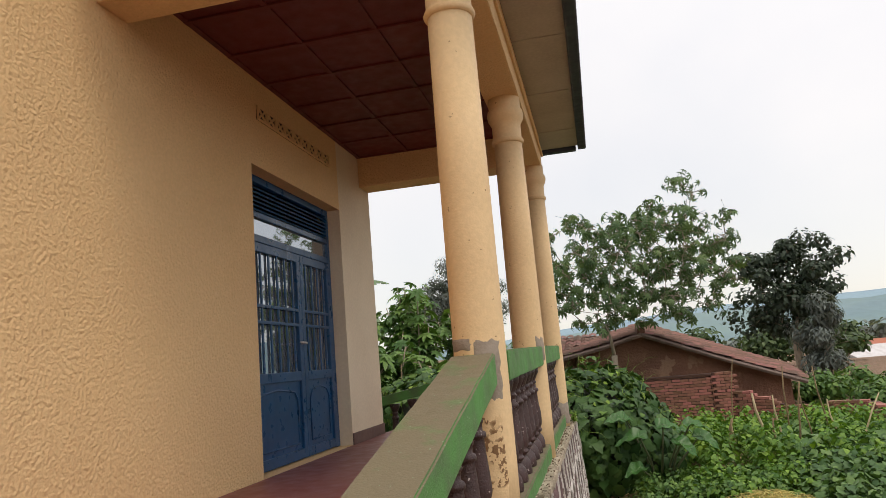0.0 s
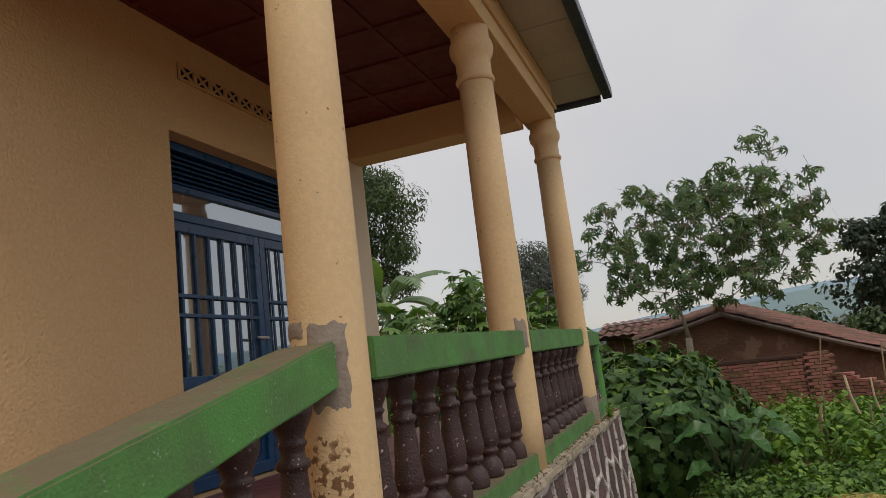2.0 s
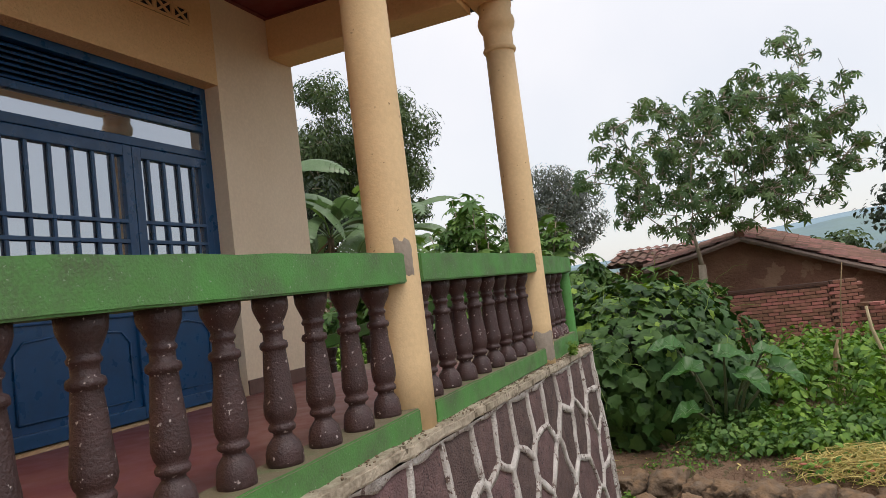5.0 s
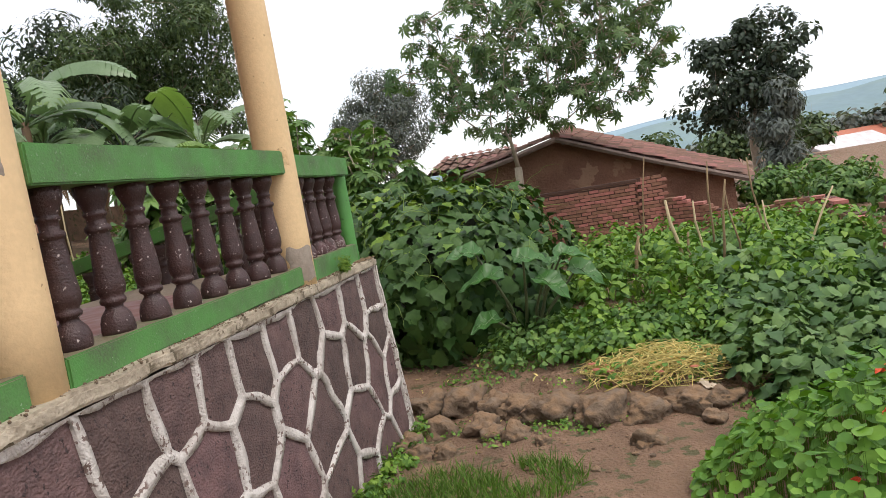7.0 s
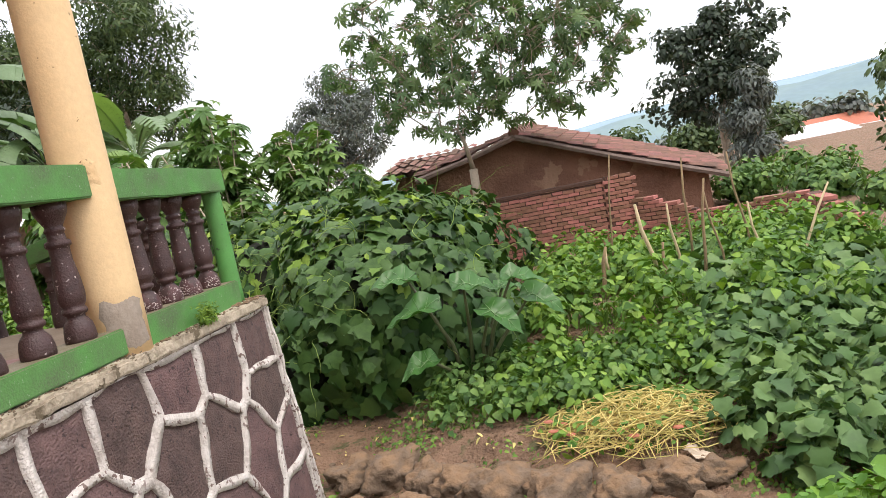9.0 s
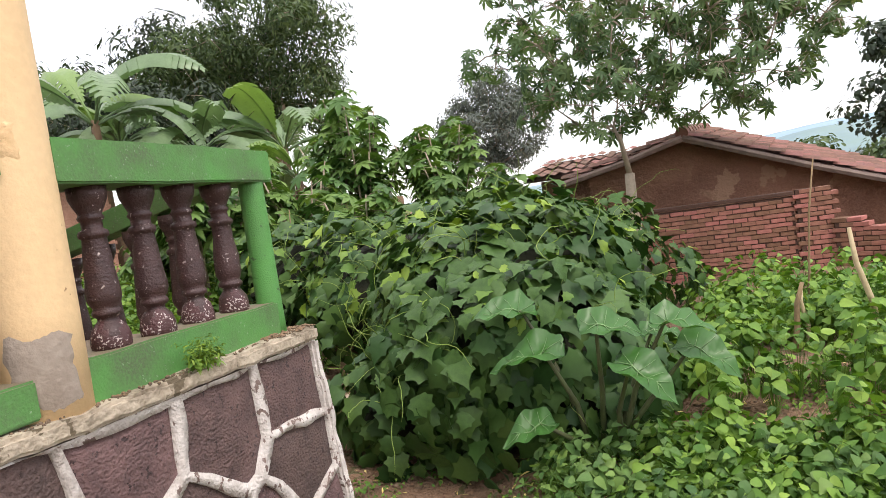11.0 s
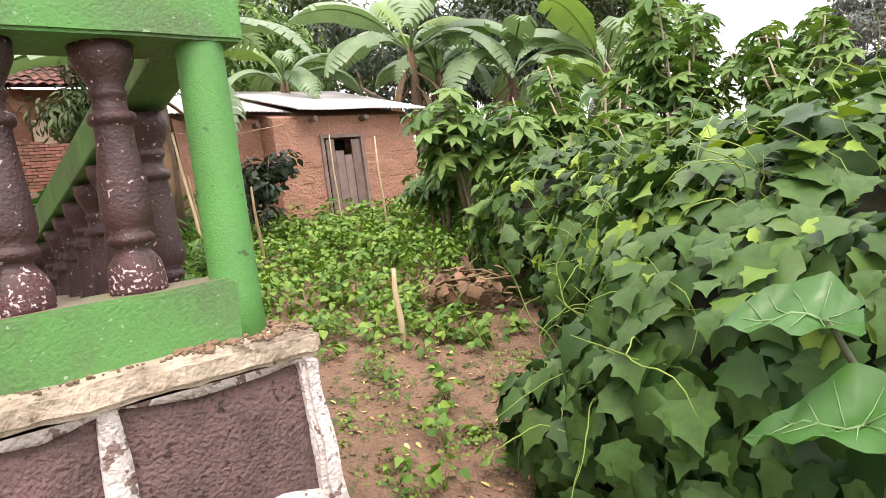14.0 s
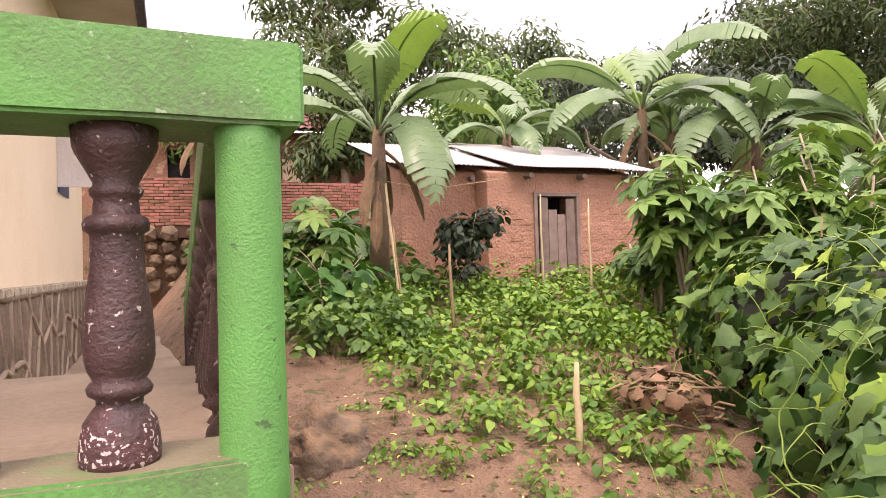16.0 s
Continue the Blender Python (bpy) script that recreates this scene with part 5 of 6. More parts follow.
def banana(at, stem_h, leafs, seed, label, length=2.0, dead=6):
    g = np.random.default_rng(seed)
    pl = thing("banana_plant", label, "banana plant", "banana plants", at=at)
    bm = tube([(0, 0, -0.1), (0.03, 0.02, stem_h * 0.4), (0.0, 0.05, stem_h)], [0.15, 0.125, 0.085], 12)
    part("stem", bm, BANANA_STEM, pl, "brown stem wrapped in dry sheaths", smooth=True)
    for i in range(leafs):
        a = 137.5 * i + g.uniform(-20, 20)
        k = i / leafs
        ln = length * g.uniform(0.8, 1.05)
        e0 = 24 + 52 * k + g.uniform(-6, 6)
        e1 = -85 + 66 * k + g.uniform(-15, 15) if i < leafs - 1 else -25
        o = part("leaf", banana_leaf_mesh(g, ln, ln * g.uniform(0.115, 0.15), e0 if i < leafs - 1 else 80, e1), L_BANANA if i < leafs - 1 else L_BANANA_Y, pl, smooth=True)
        o.matrix_local = pose(0, 0.04, stem_h - 0.12, 0, 0, a) @ pose(0, 0, 0, g.uniform(-14, 14), 0, 0)
    for i in range(dead):
        o = part("dead_leaf", banana_leaf_mesh(g, length * 0.5, 0.08, -30, -90), DRYLEAF, pl, "withered brown leaf", smooth=True)
        o.matrix_local = pose(0, 0.03, stem_h * g.uniform(0.7, 0.95), 0, 0, g.uniform(0, 360))
    return pl


for i, (x, y, h, n, ln) in enumerate(((-8.5, 11.25, 2.4, 9, 2.6), (-10.6, 17.3, 3.2, 10, 3.1), (-9.6, 19.2, 2.6, 8, 2.8), (-12.4, 9.15, 3.4, 8, 2.0), (-11.3, 18.6, 2.8, 8, 2.2), (-8.6, 21.2, 2.7, 11, 3.0),
                                      (-7.3, 19.6, 2.0, 8, 2.0), (-12.0, 15.0, 2.6, 8, 2.0), (-9.2, 10.7, 1.0, 5, 1.1))):
    banana((x, y, height(x, y)), h, n, 200 + i, "banana plant with large torn green leaves", ln)


tree("shrub", "small dark-leaved shrub beside the shed", (-8.1, 12.45, height(-8.1, 12.45)), 0.5, 0.04, cloud_of(150, (0, 0, 0.9), (0.35, 0.35, 0.5), 12, (0.25, 0.25, 0.2)), LEAF_OVAL, 0.15, L_DARK, 60, seed=150)
for i, (x, y, s) in enumerate(((-7.2, 10.2, 1.0), (-9.3, 10.2, 1.2), (-10.4, 11.4, 1.2), (-7.9, 9.6, 0.8), (-10.8, 9.7, 1.1))):
    tree("shrub", "broad-leaved green shrub under the banana plants", (x, y, height(x, y)), 0.3, 0.03, cloud_of(160 + i, (0, 0, 0.42 * s), (0.6 * s, 0.6 * s, 0.42 * s), 14, (0.3, 0.3, 0.28)),
         LEAF_OVAL, 0.30, L_TARO, 12, seed=160 + i, group="shrubs under the bananas")

# the vine mound
def vines():
    g = np.random.default_rng(31)
    mound = thing("vine_mound", "mound of climbing vine with broad angular green leaves", "vine", at=(0, 0, 0))
    blobs = (((-0.35, 11.75, 0.50), (1.25, 1.65, 1.22), 2300), ((-1.7, 13.0, 0.8), (1.5, 1.5, 1.0), 1000), ((-3.2, 13.4, 1.0), (1.3, 1.2, 0.8), 700), ((-0.3, 14.0, 0.6), (1.4, 1.5, 1.05), 700),
             ((0.25, 11.0, 0.25), (0.85, 1.0, 0.9), 900), ((-1.0, 10.9, 0.2), (0.6, 0.8, 0.6), 350), ((-2.6, 15.2, 1.0), (1.6, 1.4, 0.8), 600))
    P, D = [], []
    for c, r, n in blobs:
        p, d = clump(g, c, r, int(n * 1.9), 0.80)
        keep = np.ones(len(p), bool)
        for c2, r2, _ in blobs:
            if c2 != c:
                keep &= (((p - np.array(c2)) / np.array(r2)) ** 2).sum(1) > 0.6
        p, d = p[keep], d[keep]
        lump = np.array([noise.noise(tuple(q * 1.7)) for q in p])
        P.append(p + d / np.linalg.norm(d, axis=1, keepdims=True) * lump[:, None] * 0.28)
        D.append(d)
    P, D = np.concatenate(P), np.concatenate(D)
    ok = P[:, 2] > np.array([height(x, y) for x, y in P[:, :2]]) + 0.02
    P, D = P[ok], D[ok] / np.linalg.norm(D[ok], axis=1, keepdims=True)
    D = D + np.array((0, 0, 0.35)) + g.normal(0, 0.34, D.shape)
    size = 0.065 + 0.115 * g.random(len(P)) ** 1.3
    # upper leaves: young growth, and light from above put into their brighter colour
    young_lit = (P[:, 2] > 0.85) & (g.random(len(P)) < np.where(P[:, 0] < -0.8, 0.26, 0.16))
    near = (~young_lit) & (P[:, 1] < 10.95) & (P[:, 0] > -1.4)
    pick = np.where(near)[0][:280]
    rest = ~young_lit
    rest[pick] = False
    leaves("foliage", LEAF_VINE, P[rest], D[rest], size[rest], L_VINE, mound, 0.7, g)["kind"] = "stuff"
    leaves("young_foliage", LEAF_VINE, P[young_lit], D[young_lit], size[young_lit] * 0.8, L_VINE_Y, mound, 0.9, g)["kind"] = "stuff"
    tv, tf = LEAF_VINE
    me = bpy.data.meshes.new("leaf")
    me.from_pydata([tuple(q) for q in tv], [], tf)
    me.materials.append(L_VINE)
    me.shade_smooth()
    rot = turns(D[pick], g.normal(0, 0.6, len(pick)))
    for k, i in enumerate(pick):
        o = new("leaf", me)
        o.parent = mound
        o.matrix_local = Matrix.LocRotScale(Vector(P[i]), Matrix(rot[k].tolist()).to_quaternion(), Vector((1, 1, 1)) * float(size[i]) * 1.08)
    # near-black blobs inside the mound paint the shade between its leaves
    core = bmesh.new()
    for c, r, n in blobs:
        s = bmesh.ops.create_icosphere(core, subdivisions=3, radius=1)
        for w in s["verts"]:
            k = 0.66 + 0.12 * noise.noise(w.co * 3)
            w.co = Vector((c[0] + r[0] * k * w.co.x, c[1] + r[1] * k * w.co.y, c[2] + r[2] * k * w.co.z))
    part("undergrowth", core, material("mound_core_shade", (0.022, 0.025, 0.011), (0.012, 0.015, 0.007), 12, 0.9, 0.95, bump=1.0, bump_scale=14), mound, "near-black core of the mound, shade between the leaves put into its colour")
    made = 0
    while made < 290:
        i = g.integers(len(P))
        x, y, z = P[i]
        if z < 0.35 or (x > -0.5 and z < 1.25 and g.random() < 0.8) or y > 14.2:
            continue
        made += 1
        p, out = Vector(P[i]), Vector(D[i]).normalized()
        run = (out * 0.6 + Vector((g.normal(0, 0.7), g.normal(0, 0.7), g.uniform(0.0, 0.9)))).normalized()
        step, bend, pts = g.uniform(0.022, 0.058), Vector(g.normal(0, 0.16, 3)), []
        for _ in range(13):
            pts.append(p.copy())
            p = p + run * step
            run = (run + bend + Vector(g.normal(0, 0.22, 3)) + Vector((0, 0, -0.10))).normalized()
        r = g.uniform(0.0020, 0.0042)
        part("tendril", tube(pts, [r] * 9 + [r * 0.8, r * 0.6, r * 0.5, r * 0.35], 4), L_TENDRIL, mound, smooth=True)


vines()


def taro():
    """The clump of elephant-ear leaves in front of the mound."""
    g = np.random.default_rng(5)
    pl = thing("taro_plant", "clump of large heart-shaped elephant-ear leaves on tall stalks", "taro plant", at=(0.62, 10.18, height(0.62, 10.18) - 0.06))
    STALK = material("taro_stalk", (0.10, 0.13, 0.05), (0.07, 0.05, 0.04), 6, 0.7, 0.5)
    VEIN = material("pale_leaf_vein", (0.16, 0.28, 0.11), (0.13, 0.24, 0.09), 6, 0.4, 0.5)
    spots = ((-0.24, -0.24, 0.74, 0.38, 185), (0.08, -0.28, 0.88, 0.34, 20), (0.24, -0.32, 0.66, 0.36, 335), (-0.40, -0.05, 0.97, 0.33, 200), (0.44, -0.16, 0.86, 0.30, 5),
             (-0.28, -0.34, 0.36, 0.28, 215), (0.55, -0.05, 0.68, 0.31, 340), (0.34, 0.05, 0.76, 0.26, 20))
    for x, y, z, ln, a in spots:
        ln *= g.uniform(0.72, 0.95)
        bm = bmesh.new()
        tube([(0.05 * g.normal(), 0.05 * g.normal(), -0.05), (x * 0.5, y * 0.45, z * 0.55), (x * 0.95, y * 0.95, z * 0.97), (x, y, z)], [0.022, 0.016, 0.010, 0.008], 7, bm)
        stalk = part("stalk", bm, STALK, pl, smooth=True)
        tv, tf = LEAF_TARO
        lm = bmesh.new()
        vs = [lm.verts.new(Vector(q) * ln) for q in tv]
        for f in tf:
            lm.faces.new([vs[i] for i in f])
        bmesh.ops.subdivide_edges(lm, edges=lm.edges[:], cuts=2, use_grid_fill=True, smooth=0.4)
        for w in lm.verts:
            w.co.z += 0.016 * math.sin(w.co.y / ln * 11 + w.co.x / ln * 7 + a) + 0.9 * w.co.x ** 2 + 0.012 * noise.noise(w.co * 14)
        leaf = part("leaf", lm, L_TARO, pl, smooth=True)
        m = pose(x, y, z) @ Matrix.Rotation(radians(g.uniform(10, 32)), 4, (0.85, 0.5, 0)) @ pose(0, 0, 0, 0, 0, a - 90) @ pose(0, 0, 0, g.uniform(-10, 10), g.uniform(-10, 10), 0)
        leaf.matrix_local = m
        vm = bmesh.new()
        tube([(0, t * ln, -0.3 * t * t * ln + 0.016 * math.sin(t * 11 + a) + 0.004) for t in (0.02, 0.15, 0.3, 0.45, 0.6, 0.75, 0.95)], [0.005, 0.0045, 0.004, 0.0035, 0.003, 0.002, 0.0015], 5, vm)
        for s in (-1, 1):
            for t0, dx, dy in ((0.03, 0.20, -0.30), (0.04, 0.36, -0.08), (0.16, 0.34, 0.14), (0.34, 0.26, 0.18), (0.54, 0.18, 0.18)):
                pts = [(s * dx * k * ln, (t0 + dy * k) * ln, (0.3 * dx * k - 0.3 * (t0 + dy * k) ** 2 + 0.016 / ln * math.sin((t0 + dy * k) * 11 + s * dx * k * 7 + a)) * ln + 0.9 * (dx * k * ln) ** 2 + 0.005) for k in (0, 0.5, 1.0)]
                tube(pts, [0.0026, 0.002, 0.001], 4, vm)
        part("vein_pattern", vm, VEIN, leaf, "pale raised veins", smooth=True).matrix_local = Matrix.Identity(4)


taro()


def patch_of_plants(name, label, category, spots, template, leaf, per, tall, mat, seed, stalk=True, flat=0.9, radius=0.16):
    """Low leafy plants over the given spots, joined as stuff."""
    g = np.random.default_rng(seed)
    ob = thing(name, label, category, "", "stuff")
    P, D, S = [], [], []
    st = bmesh.new() if stalk else None
    verts, faces = [], []
    for (x, y) in spots:
        h, gz = tall * g.uniform(0.35, 1.4), height(x, y)
        for _ in range(per):
            a, r = g.uniform(0, 6.28), radius * g.random() ** 0.5
            z = h * g.uniform(0.35, 1.0)
            px, py = x + r * math.cos(a), y + r * math.sin(a)
            P.append((px, py, gz + z))
            D.append((0.6 * math.cos(a) + g.normal(0, 0.25), 0.6 * math.sin(a) + g.normal(0, 0.25), flat))
            S.append(leaf * g.uniform(0.55, 1.2))
            if stalk:
                k = len(verts)
                verts += [(x, y, gz), (x + 0.006, y, gz), (px, py, gz + z)]
                faces.append((k, k + 1, k + 2))
    leaves("foliage", template, np.array(P), np.array(D), np.array(S), mat, ob, 1.6, g)
    if stalk:
        raw("stalks", verts, faces, L_GRASS, ob)
    return ob


def spots(seed, n, x0, x1, y0, y1, test=None):
    g = random.Random(seed)
    out = []
    while len(out) < n:
        x, y = g.uniform(x0, x1), g.uniform(y0, y1)
        if test is None or test(x, y):
            out.append((x, y))
    return out


def hole(x, y):
    return noise.noise((x * 1.1, y * 1.1, 5)) > -0.28


patch_of_plants("bean_garden", "bright green bean plants covering the garden bed", "bean plants", spots(1, 340, 0.9, 4.8, 9.9, 14.2, lambda x, y: noise.noise((x * 1.6, y * 1.6, 5)) > -0.04), LEAF_BEAN, 0.088, 28, 0.42, L_BEAN, 41, radius=0.14)
patch_of_plants("squash_bed", "broad grey-green squash leaves over the bed", "squash plants", spots(2, 120, 2.6, 4.3, 10.1, 13.4), LEAF_VINE, 0.135, 16, 0.25, L_SQUASH, 42, radius=0.26)
patch_of_plants("path_weeds", "low leafy weeds and seedlings beside the path", "weeds", spots(3, 210, -9.0, -4.2, 10.2, 13.0, lambda x, y: hole(x, y)), LEAF_BEAN, 0.075, 22, 0.34, L_BEAN, 43)
patch_of_plants("yard_weeds", "mixed low weeds before the shed", "weeds", spots(4, 240, -9.0, -5.0, 12.4, 15.5), LEAF_BEAN, 0.085, 22, 0.36, L_BEAN, 44)
patch_of_plants("bank_weeds", "dark leafy weeds under the banana plants", "weeds", spots(5, 230, -13.0, -8.0, 8.9, 12.0), LEAF_OVAL, 0.18, 14, 0.55, L_PAPAYA, 45)
patch_of_plants("bank_foot_weeds", "rank dark weeds at the foot of the banana bank", "weeds", spots(13, 150, -8.6, -5.6, 9.7, 11.0), LEAF_OVAL, 0.12, 16, 0.45, L_PAPAYA, 53)
patch_of_plants("path_edge_weeds", "low bright weeds creeping over the path edge", "weeds", spots(14, 80, -6.4, -2.6, 10.3, 12.2, lambda x, y: noise.noise((x * 1.5, y * 1.5, 2)) > -0.05), LEAF_BEAN, 0.075, 16, 0.24, L_BEAN, 54)
patch_of_plants("gate_weeds", "leafy weeds filling the bed beside the gate wall", "weeds", spots(11, 230, 2.3, 4.1, 8.3, 10.4), LEAF_VINE, 0.095, 18, 0.24, L_SQUASH, 51, radius=0.18)
patch_of_plants("heap_weeds", "low green weeds round the straw heap", "weeds", spots(12, 150, 0.9, 3.0, 9.2, 10.2), LEAF_BEAN, 0.07, 20, 0.2, L_BEAN, 52)
patch_of_plants("edge_weeds", "small weeds along the bed edge", "weeds", spots(6, 120, 0.3, 2.0, 9.35, 10.2), LEAF_BEAN, 0.07, 18, 0.2, L_PAPAYA, 46)
patch_of_plants("back_weeds", "rank green growth behind the vines", "weeds", spots(7, 330, -7.5, 0.2, 14.5, 19.5), LEAF_BEAN, 0.17, 18, 0.9, L_PAPAYA, 47, radius=0.3)
patch_of_plants("seedlings", "sparse seedlings on the bare path", "weeds", spots(8, 60, -4.4, -1.5, 9.9, 12.0), LEAF_BEAN, 0.07, 13, 0.2, L_BEAN, 48, radius=0.1)
patch_of_plants("ground_creepers", "tiny creeping weeds on the soil", "weeds", spots(9, 900, -4.5, 3.0, 8.2, 11.6, lambda x, y: noise.noise((x * 1.6, y * 1.6, 8)) > 0.02 and not (x < -0.4 and y < 8.95)), LEAF_BEAN, 0.03, 14, 0.04, L_BEAN, 49, stalk=False, radius=0.12)


def nasturtium():
    g = np.random.default_rng(61)
    ob = thing("nasturtium_bed", "thick bank of round-leaved nasturtium with a few orange flowers", "nasturtium", "", "stuff")
    P, D, S = [], [], []
    verts, faces = [], []
    for _ in range(3600):
        u, a = g.random() ** 0.5, g.uniform(0, 6.28)
        x, y = 2.75 + 1.15 * u * math.cos(a), 6.75 + 1.35 * u * math.sin(a)
        z = height(x, y) + (0.52 * (1 - u ** 2.2) + 0.05) * g.uniform(0.5, 1.1) * (1 + 0.45 * noise.noise((x * 3, y * 3, 2)))
        P.append((x, y, z))
        D.append((0.5 * u * math.cos(a) + g.normal(0, 0.4), 0.5 * u * math.sin(a) + g.normal(0, 0.4) - 0.1, 0.8))
        S.append(g.uniform(0.026, 0.08))
        k = len(verts)
        verts += [(x, y, height(x, y)), (x + 0.005, y, height(x, y)), (x, y, z)]
        faces.append((k, k + 1, k + 2))
    leaves("foliage", LEAF_ROUND, np.array(P), np.array(D), np.array(S), L_ROUND, ob, 1.6, g)
    raw("stalks", verts, faces, L_GRASS, ob)
    RED = material("orange_petal", (0.75, 0.09, 0.02), (0.6, 0.05, 0.015), 8, 0.5, 0.6)
    pi = g.integers(0, len(P), 16)
    P = np.array(P)[pi] + (0, 0, 0.02)
    P5 = np.repeat(P, 4, axis=0)
    leaves("flowers", LEAF_OVAL, P5, g.normal(0, 0.6, P5.shape) + (0, 0, 0.8), 0.045, RED, ob, 3.0, g)


nasturtium()

# grass tuft
g = np.random.default_rng(71)
gp = []
while len(gp) < 2600:
    x, y = g.uniform(-0.25, 1.15), g.uniform(6.85, 7.85)
    if noise.noise((x * 2.5, y * 2.5, 1)) > -0.25 and (x - 0.4) ** 2 / 0.5 + (y - 7.35) ** 2 / 0.22 < 1:
        gp.append((x, y, height(x, y)))
gp = np.array(gp)
gd = np.stack([g.normal(0, 1, len(gp)), g.normal(0, 1, len(gp)), g.normal(0.2, 0.25, len(gp))], 1)
gr = leaves("grass", LEAF_BLADE, gp + (0, 0, 0.0), gd, g.uniform(0.06, 0.13, len(gp)), L_GRASS, None, 0.4, g, up=True)
tagged(gr, "tuft of bright green grass on bare soil", "grass", "", "stuff")


def rock(x, y, r, seed, sx=1.0, label="muddy brown rock half sunk in the soil"):
    bm = bmesh.new()
    bmesh.ops.create_icosphere(bm, subdivisions=4, radius=r)
    for w in bm.verts:
        k = 0.95 + 0.5 * noise.noise(w.co / r * 1.2 + Vector((seed * 3.1, 0, 0))) + 0.28 * abs(noise.noise(w.co / r * 2.6 + Vector((0, seed * 2.3, 0)))) - 0.22 * abs(noise.noise(w.co / r * 4 + Vector((seed, seed, 0)))) + 0.10 * noise.noise(w.co / r * 8)
        k += 0.28 * (noise.voronoi(w.co / r * 1.7 + Vector((seed, 0, seed)))[0][0] - 0.35)
        w.co = Vector((w.co.x * k * sx, w.co.y * k, w.co.z * k * 0.78))
    ob = part("rock", bm, ROCK, None, smooth=True)
    ob.matrix_world = pose(x, y, height(x, y) + 0.05 * r, 0, 0, seed * 40)
    return tagged(ob, label, "rock", "rocks along the bed")


for i, (x, y, r) in enumerate(((-0.20, 9.32, 0.15), (0.10, 9.22, 0.19), (0.38, 8.98, 0.17), (0.62, 8.80, 0.17), (0.90, 8.62, 0.19), (1.22, 8.46, 0.20), (1.52, 8.42, 0.17), (1.82, 8.46, 0.13), (2.05, 8.5, 0.11),
                               (0.30, 8.62, 0.13), (-0.05, 8.75, 0.14), (0.62, 8.30, 0.12), (-0.26, 8.55, 0.11), (-0.12, 8.25, 0.10), (0.10, 8.17, 0.09), (-0.22, 7.95, 0.08), (1.49, 7.88, 0.10), (0.8, 8.05, 0.06),
                               (-3.75, 9.45, 0.30), (-2.35, 9.35, 0.14), (0.02, 7.7, 0.06), (1.95, 8.2, 0.07), (0.42, 8.42, 0.10), (-0.30, 8.36, 0.08))):
    rock(x, y, r, i + 1, 1.3 if i < 9 else 1.0)

# pebbles and litter
g = np.random.default_rng(81)
pb = bmesh.new()
for i in range(1500):
    x, y = g.uniform(-4.0, 2.6), g.uniform(6.0, 11.2)
    if x < -0.42 and y < 8.95 or (x > 1.5 and y < 8.3):
        continue
    r = 0.006 + 0.03 * g.random() ** 3
    s = bmesh.ops.create_icosphere(pb, subdivisions=1, radius=r)
    o = Vector((x, y, height(x, y) + 0.035 * noise.noise((x * 1.3, y * 1.3, 0)) + 0.02 * noise.noise((x * 5, y * 5, 3))))
    for w in s["verts"]:
        w.co = Vector((w.co.x * g.uniform(0.8, 1.4), w.co.y, w.co.z * 0.7)) + o
tagged(part("pebbles", pb, ROCK), "small stones scattered on the soil", "pebbles", "", "stuff")
lp = np.stack([g.uniform(-6, 2.6, 1600), g.uniform(8.6, 11.6, 1600), np.zeros(1600)], 1)
lp[:, 2] = [height(x, y) + 0.035 * noise.noise((x * 1.3, y * 1.3, 0)) + 0.02 * noise.noise((x * 5, y * 5, 3)) + 0.012 for x, y in lp[:, :2]]
tagged(leaves("leaf_litter", LEAF_OVAL, lp, g.normal(0, 0.3, lp.shape) + (0, 0, 1), g.uniform(0.015, 0.05, 1600), DRYLEAF, None, 3, g), "dry brown leaf litter on the soil", "litter", "", "stuff")

sp = np.stack([g.uniform(-5, 2.6, 900), g.uniform(8.4, 11.6, 900), np.zeros(900)], 1)
sp = sp[(sp[:, 0] > -0.3) | (sp[:, 1] > 9.0)]
sp[:, 2] = [height(x, y) + 0.035 * noise.noise((x * 1.3, y * 1.3, 0)) + 0.02 * noise.noise((x * 5, y * 5, 3)) + 0.01 for x, y in sp[:, :2]]
tagged(leaves("straw_litter", LEAF_LANCE, sp, g.normal(0, 0.3, sp.shape) + (0, 0, 1), g.uniform(0.02, 0.09, len(sp)), DRY, None, 3, g), "pale bits of straw strewn on the soil", "litter", "", "stuff")
patch_of_plants("plinth_foot_weeds", "small weeds along the foot of the plinth", "weeds", spots(10, 60, -0.36, -0.12, 7.2, 8.95), LEAF_BEAN, 0.045, 14, 0.10, L_BEAN, 50, radius=0.06)

# heap of pulled yellow stalks
heap = thing("straw_heap", "heap of pulled yellow stalks and vegetable waste", "straw heap", at=(1.72, 8.98, height(1.72, 8.98)))
sm = bmesh.new()
for i in range(560):
    a, u = g.uniform(0, 6.28), g.random() ** 0.6
    c = Vector((0.56 * u * math.cos(a), 0.38 * u * math.sin(a), (0.10 * (1 - u * u) + 0.02) * g.uniform(0.5, 1.5)))
    b, ln = g.uniform(0, 6.28), g.uniform(0.08, 0.26)
    d = Vector((math.cos(b), math.sin(b), 0)) * ln
    e = Vector((-d.y, d.x, 0)) * g.uniform(-2.0, 2.0)
    tube([c - d, c - d * 0.4 + e * 0.4 + Vector((0, 0, 0.03)), c + d * 0.4 + e * 0.4 + Vector((0, 0, 0.035)), c + d + Vector((0, 0, -0.03))], [0.0024, 0.0034, 0.0034, 0.0016], 4, sm)
part("straw", sm, DRY, heap, smooth=True)["kind"] = "stuff"
hl, hd = clump(g, (0, 0, 0.02), (0.62, 0.44, 0.16), 260, 0.8)
hl[:, 2] = np.abs(hl[:, 2]) + 0.02
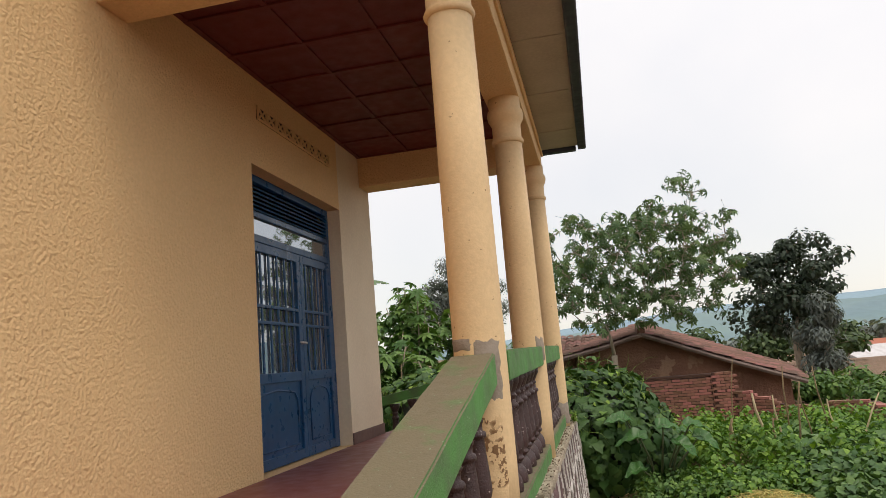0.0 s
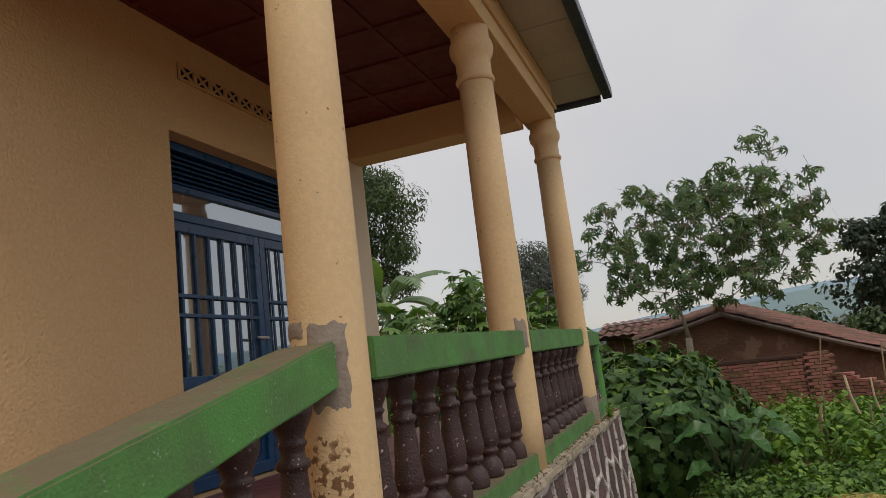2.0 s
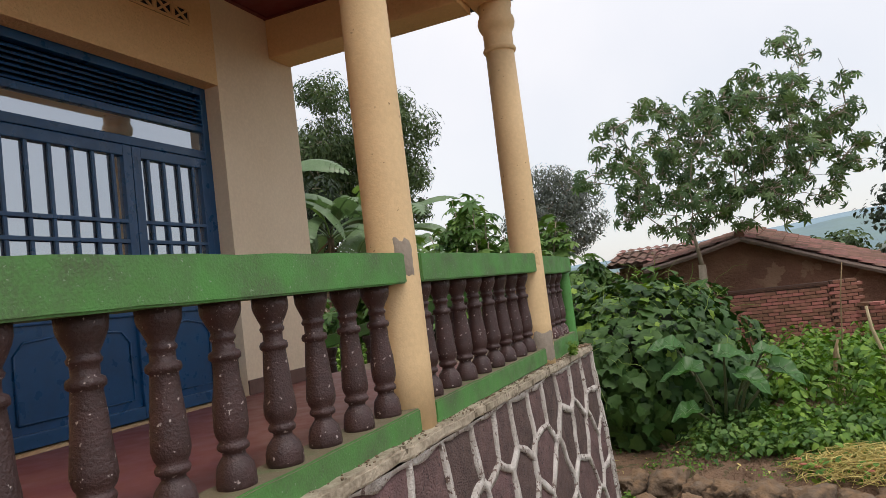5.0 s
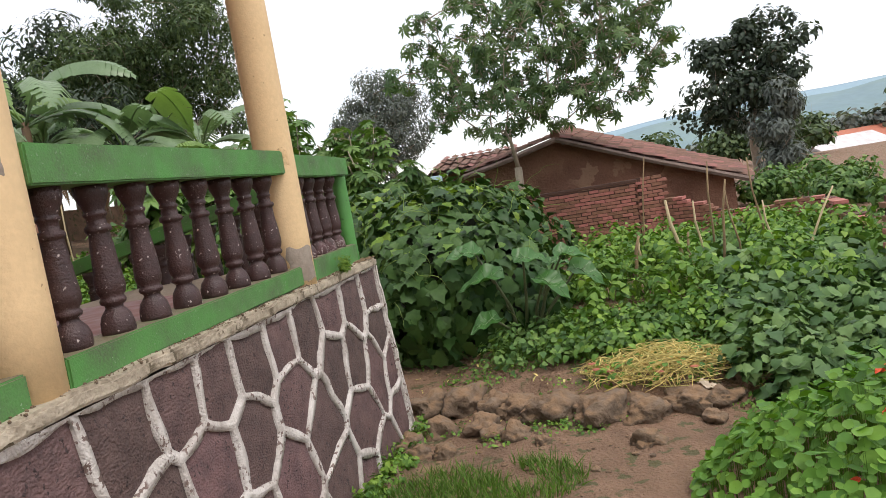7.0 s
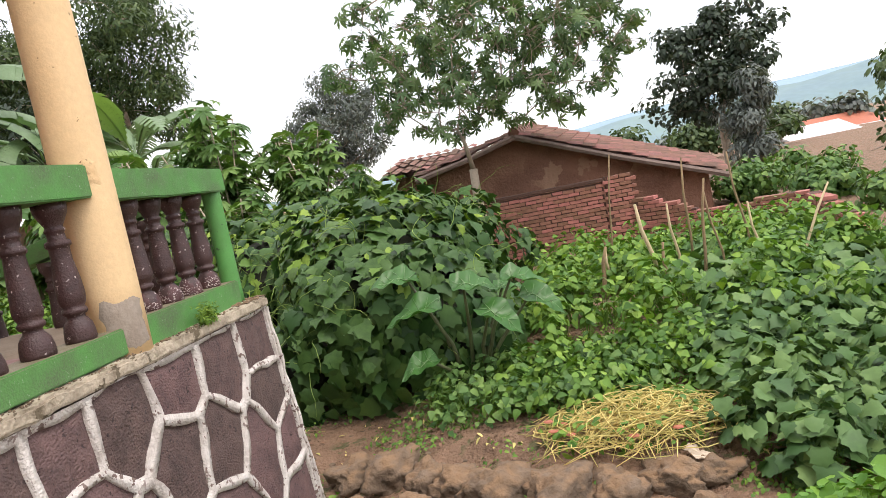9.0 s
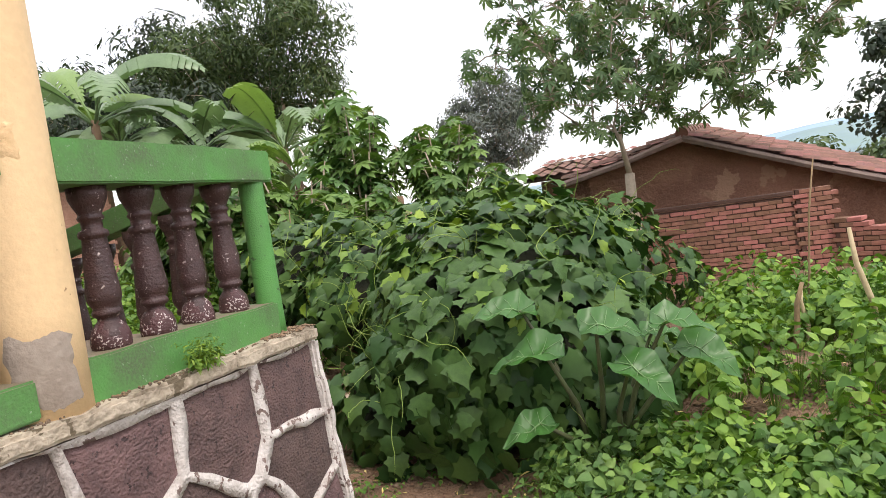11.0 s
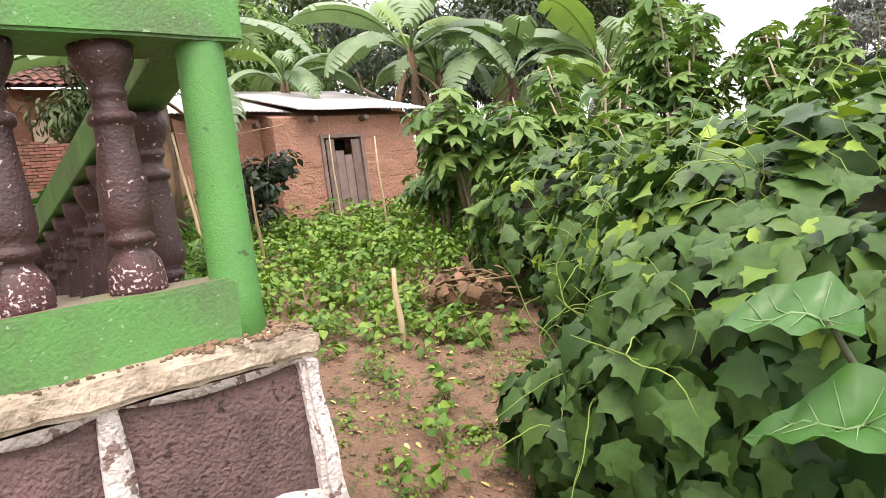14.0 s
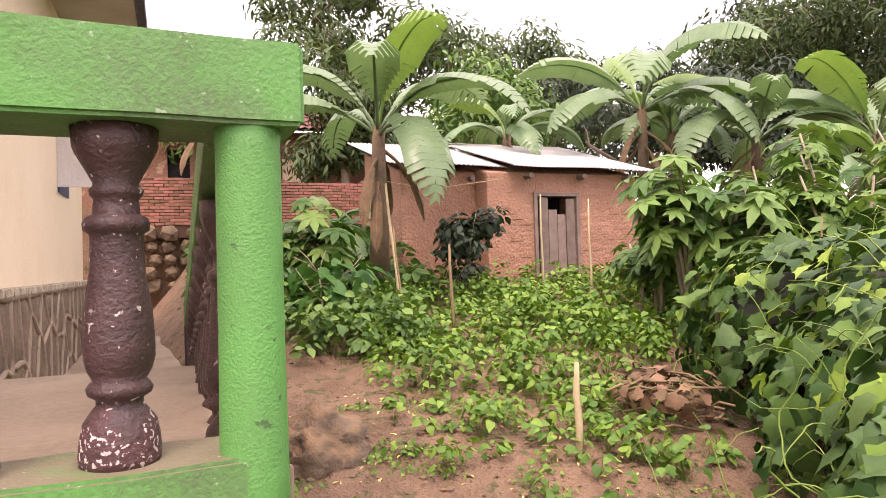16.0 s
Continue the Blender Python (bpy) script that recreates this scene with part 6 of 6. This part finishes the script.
leaves("wilted_leaves", LEAF_OVAL, hl, hd + (0, 0, 0.6), g.uniform(0.03, 0.08, 260), L_BEAN, heap, 3, g)
for k, (x, y) in enumerate(((-0.5, -0.12), (-0.44, -0.02), (0.2, -0.3), (-0.05, -0.34), (-0.1, -0.24), (-0.53, 0.05), (0.3, -0.1), (-0.4, -0.2))):
    o = part("red_scrap", lathe([(0.004, 0), (0.028, 0.008), (0.022, 0.024), (0.003, 0.03)], 7, wob=0.5), ORANGE, heap, "orange-red petal scrap")
    o.location = (x, y, 0.10)
    o.scale = (1.2, 0.8, 0.45)

# dead brush heap beside the path
brush = thing("brush_heap", "heap of dead brown stems and withered leaves", "brush heap", at=(-3.45, 11.95, height(-3.45, 11.95)))
for i in range(34):
    a = g.uniform(0, 6.28)
    c = Vector((g.normal(0, 0.2), g.normal(0, 0.2), abs(g.normal(0.14, 0.1))))
    d = Vector((math.cos(a), math.sin(a), g.uniform(-0.3, 0.3))) * g.uniform(0.1, 0.3)
    part("stem", tube([c - d, c + Vector((0, 0, 0.04)), c + d], [0.009, 0.010, 0.004], 5), STICK, brush, smooth=True)
p, d = clump(g, (0, 0, 0.2), (0.5, 0.45, 0.20), 150, 0.2)
leaves("withered_leaves", LEAF_VINE, p, d, g.uniform(0.04, 0.10, 150), DRYLEAF, brush, 3, g)


def stick(x, y, top, r, mat, lean=(0, 0), label="bare stake standing in the garden bed"):
    z = height(x, y)
    bm = tube([(0, 0, -0.1), (lean[0] * 0.3 + 0.015, lean[1] * 0.3, (top - z) * 0.35), (lean[0] * 0.7 - 0.015, lean[1] * 0.7, (top - z) * 0.7), (lean[0], lean[1], top - z)],
              [r, r * 0.95, r * 0.85, r * 0.6], 7)
    ob = part("garden_stake", bm, mat, None, smooth=True)
    ob.location = (x, y, z)
    return tagged(ob, label, "stake", "garden stakes")


PALE_LABEL = "pale peeled stake with a split top"
for x, y, top, r, mat, lean in ((1.78, 11.9, 0.72, 0.024, STICK, (0.12, 0)), (1.90, 12.0, 0.70, 0.018, PALE_STICK, (0, 0)), (2.38, 12.0, 1.08, 0.024, PALE_STICK, (-0.12, 0)), (2.62, 12.1, 1.02, 0.016, PALE_STICK, (-0.04, 0)),
                                (1.95, 12.6, 1.62, 0.010, STICK, (0.2, 0)), (2.75, 12.2, 1.45, 0.014, STICK, (0.06, 0)), (2.68, 11.4, 1.25, 0.016, STICK, (0.15, 0)), (3.35, 12.2, 1.42, 0.014, STICK, (-0.1, 0)),
                                (3.30, 11.6, 0.95, 0.014, PALE_STICK, (-0.08, 0)), (3.55, 11.6, 0.98, 0.014, PALE_STICK, (0.42, 0.1)), (2.35, 11.3, 0.75, 0.018, STICK, (0.02, 0)), (2.95, 11.6, 1.15, 0.012, STICK, (-0.1, 0)),
                                (-3.1, 10.97, 0.99, 0.026, PALE_STICK, (-0.02, 0.02)), (-6.2, 11.4, 1.85, 0.02, STICK, (-0.05, 0)), (-7.4, 11.2, 2.7, 0.022, PALE_STICK, (-0.5, 0)), (-7.0, 11.1, 2.1, 0.015, STICK, (-0.3, 0)),
                                (-7.6, 13.3, 2.55, 0.014, PALE_STICK, (0, 0)), (-7.2, 13.8, 2.45, 0.016, PALE_STICK, (0, 0)), (-4.2, 14.4, 2.0, 0.012, STICK, (0.05, 0))):
    stick(x, y, top, r, mat, lean, PALE_LABEL if mat is PALE_STICK else "bare brown stick standing in the garden bed")


def scrap(at, size, seed, label, mat):
    bm = bmesh.new()
    bmesh.ops.create_grid(bm, x_segments=7, y_segments=5, size=0.5)
    for w in bm.verts:
        w.co = Vector((w.co.x * size, w.co.y * size * 0.6, 0.28 * size * noise.noise((w.co.x * 3, w.co.y * 3, seed)) + 0.1 * size))
    r = bmesh.ops.extrude_face_region(bm, geom=bm.faces[:])
    bmesh.ops.translate(bm, vec=(0, 0, 0.004), verts=[q for q in r["geom"] if isinstance(q, bmesh.types.BMVert)])
    ob = part("scrap", bm, mat, None)
    ob.matrix_world = pose(*at, 8, -6, seed * 31)
    return tagged(ob, label, "litter", "scraps of litter")


PAPER = material("crumpled_paper", (0.62, 0.52, 0.40), (0.45, 0.36, 0.28), 9, 0.7, 0.9, bump=0.5)
scrap((-1.72, 11.35, height(-1.72, 11.35)), 0.26, 2, "crumpled pale paper lying by the vines", PAPER)
scrap((1.98, 8.55, height(1.98, 8.55) + 0.05), 0.14, 4, "pale crumpled scrap on the bed edge", PAPER)
scrap((-7.0, 14.6, height(-7.0, 14.6) + 0.2), 0.3, 5, "pale scrap lying before the shed door", PAPER)
scrap((-3.9, 11.7, height(-3.9, 11.7)), 0.2, 6, "pale scrap on the path edge", PAPER)
ln = bmesh.new()
tube([(-8.6, 11.2, 2.85), (-8.9, 12.2, 2.75), (-9.3, 13.6, 2.98)], [0.006, 0.006, 0.006], 4, ln)
tagged(part("clothes_line", ln, PALE_STICK), "thin pale line strung from banana stem to shed", "line")
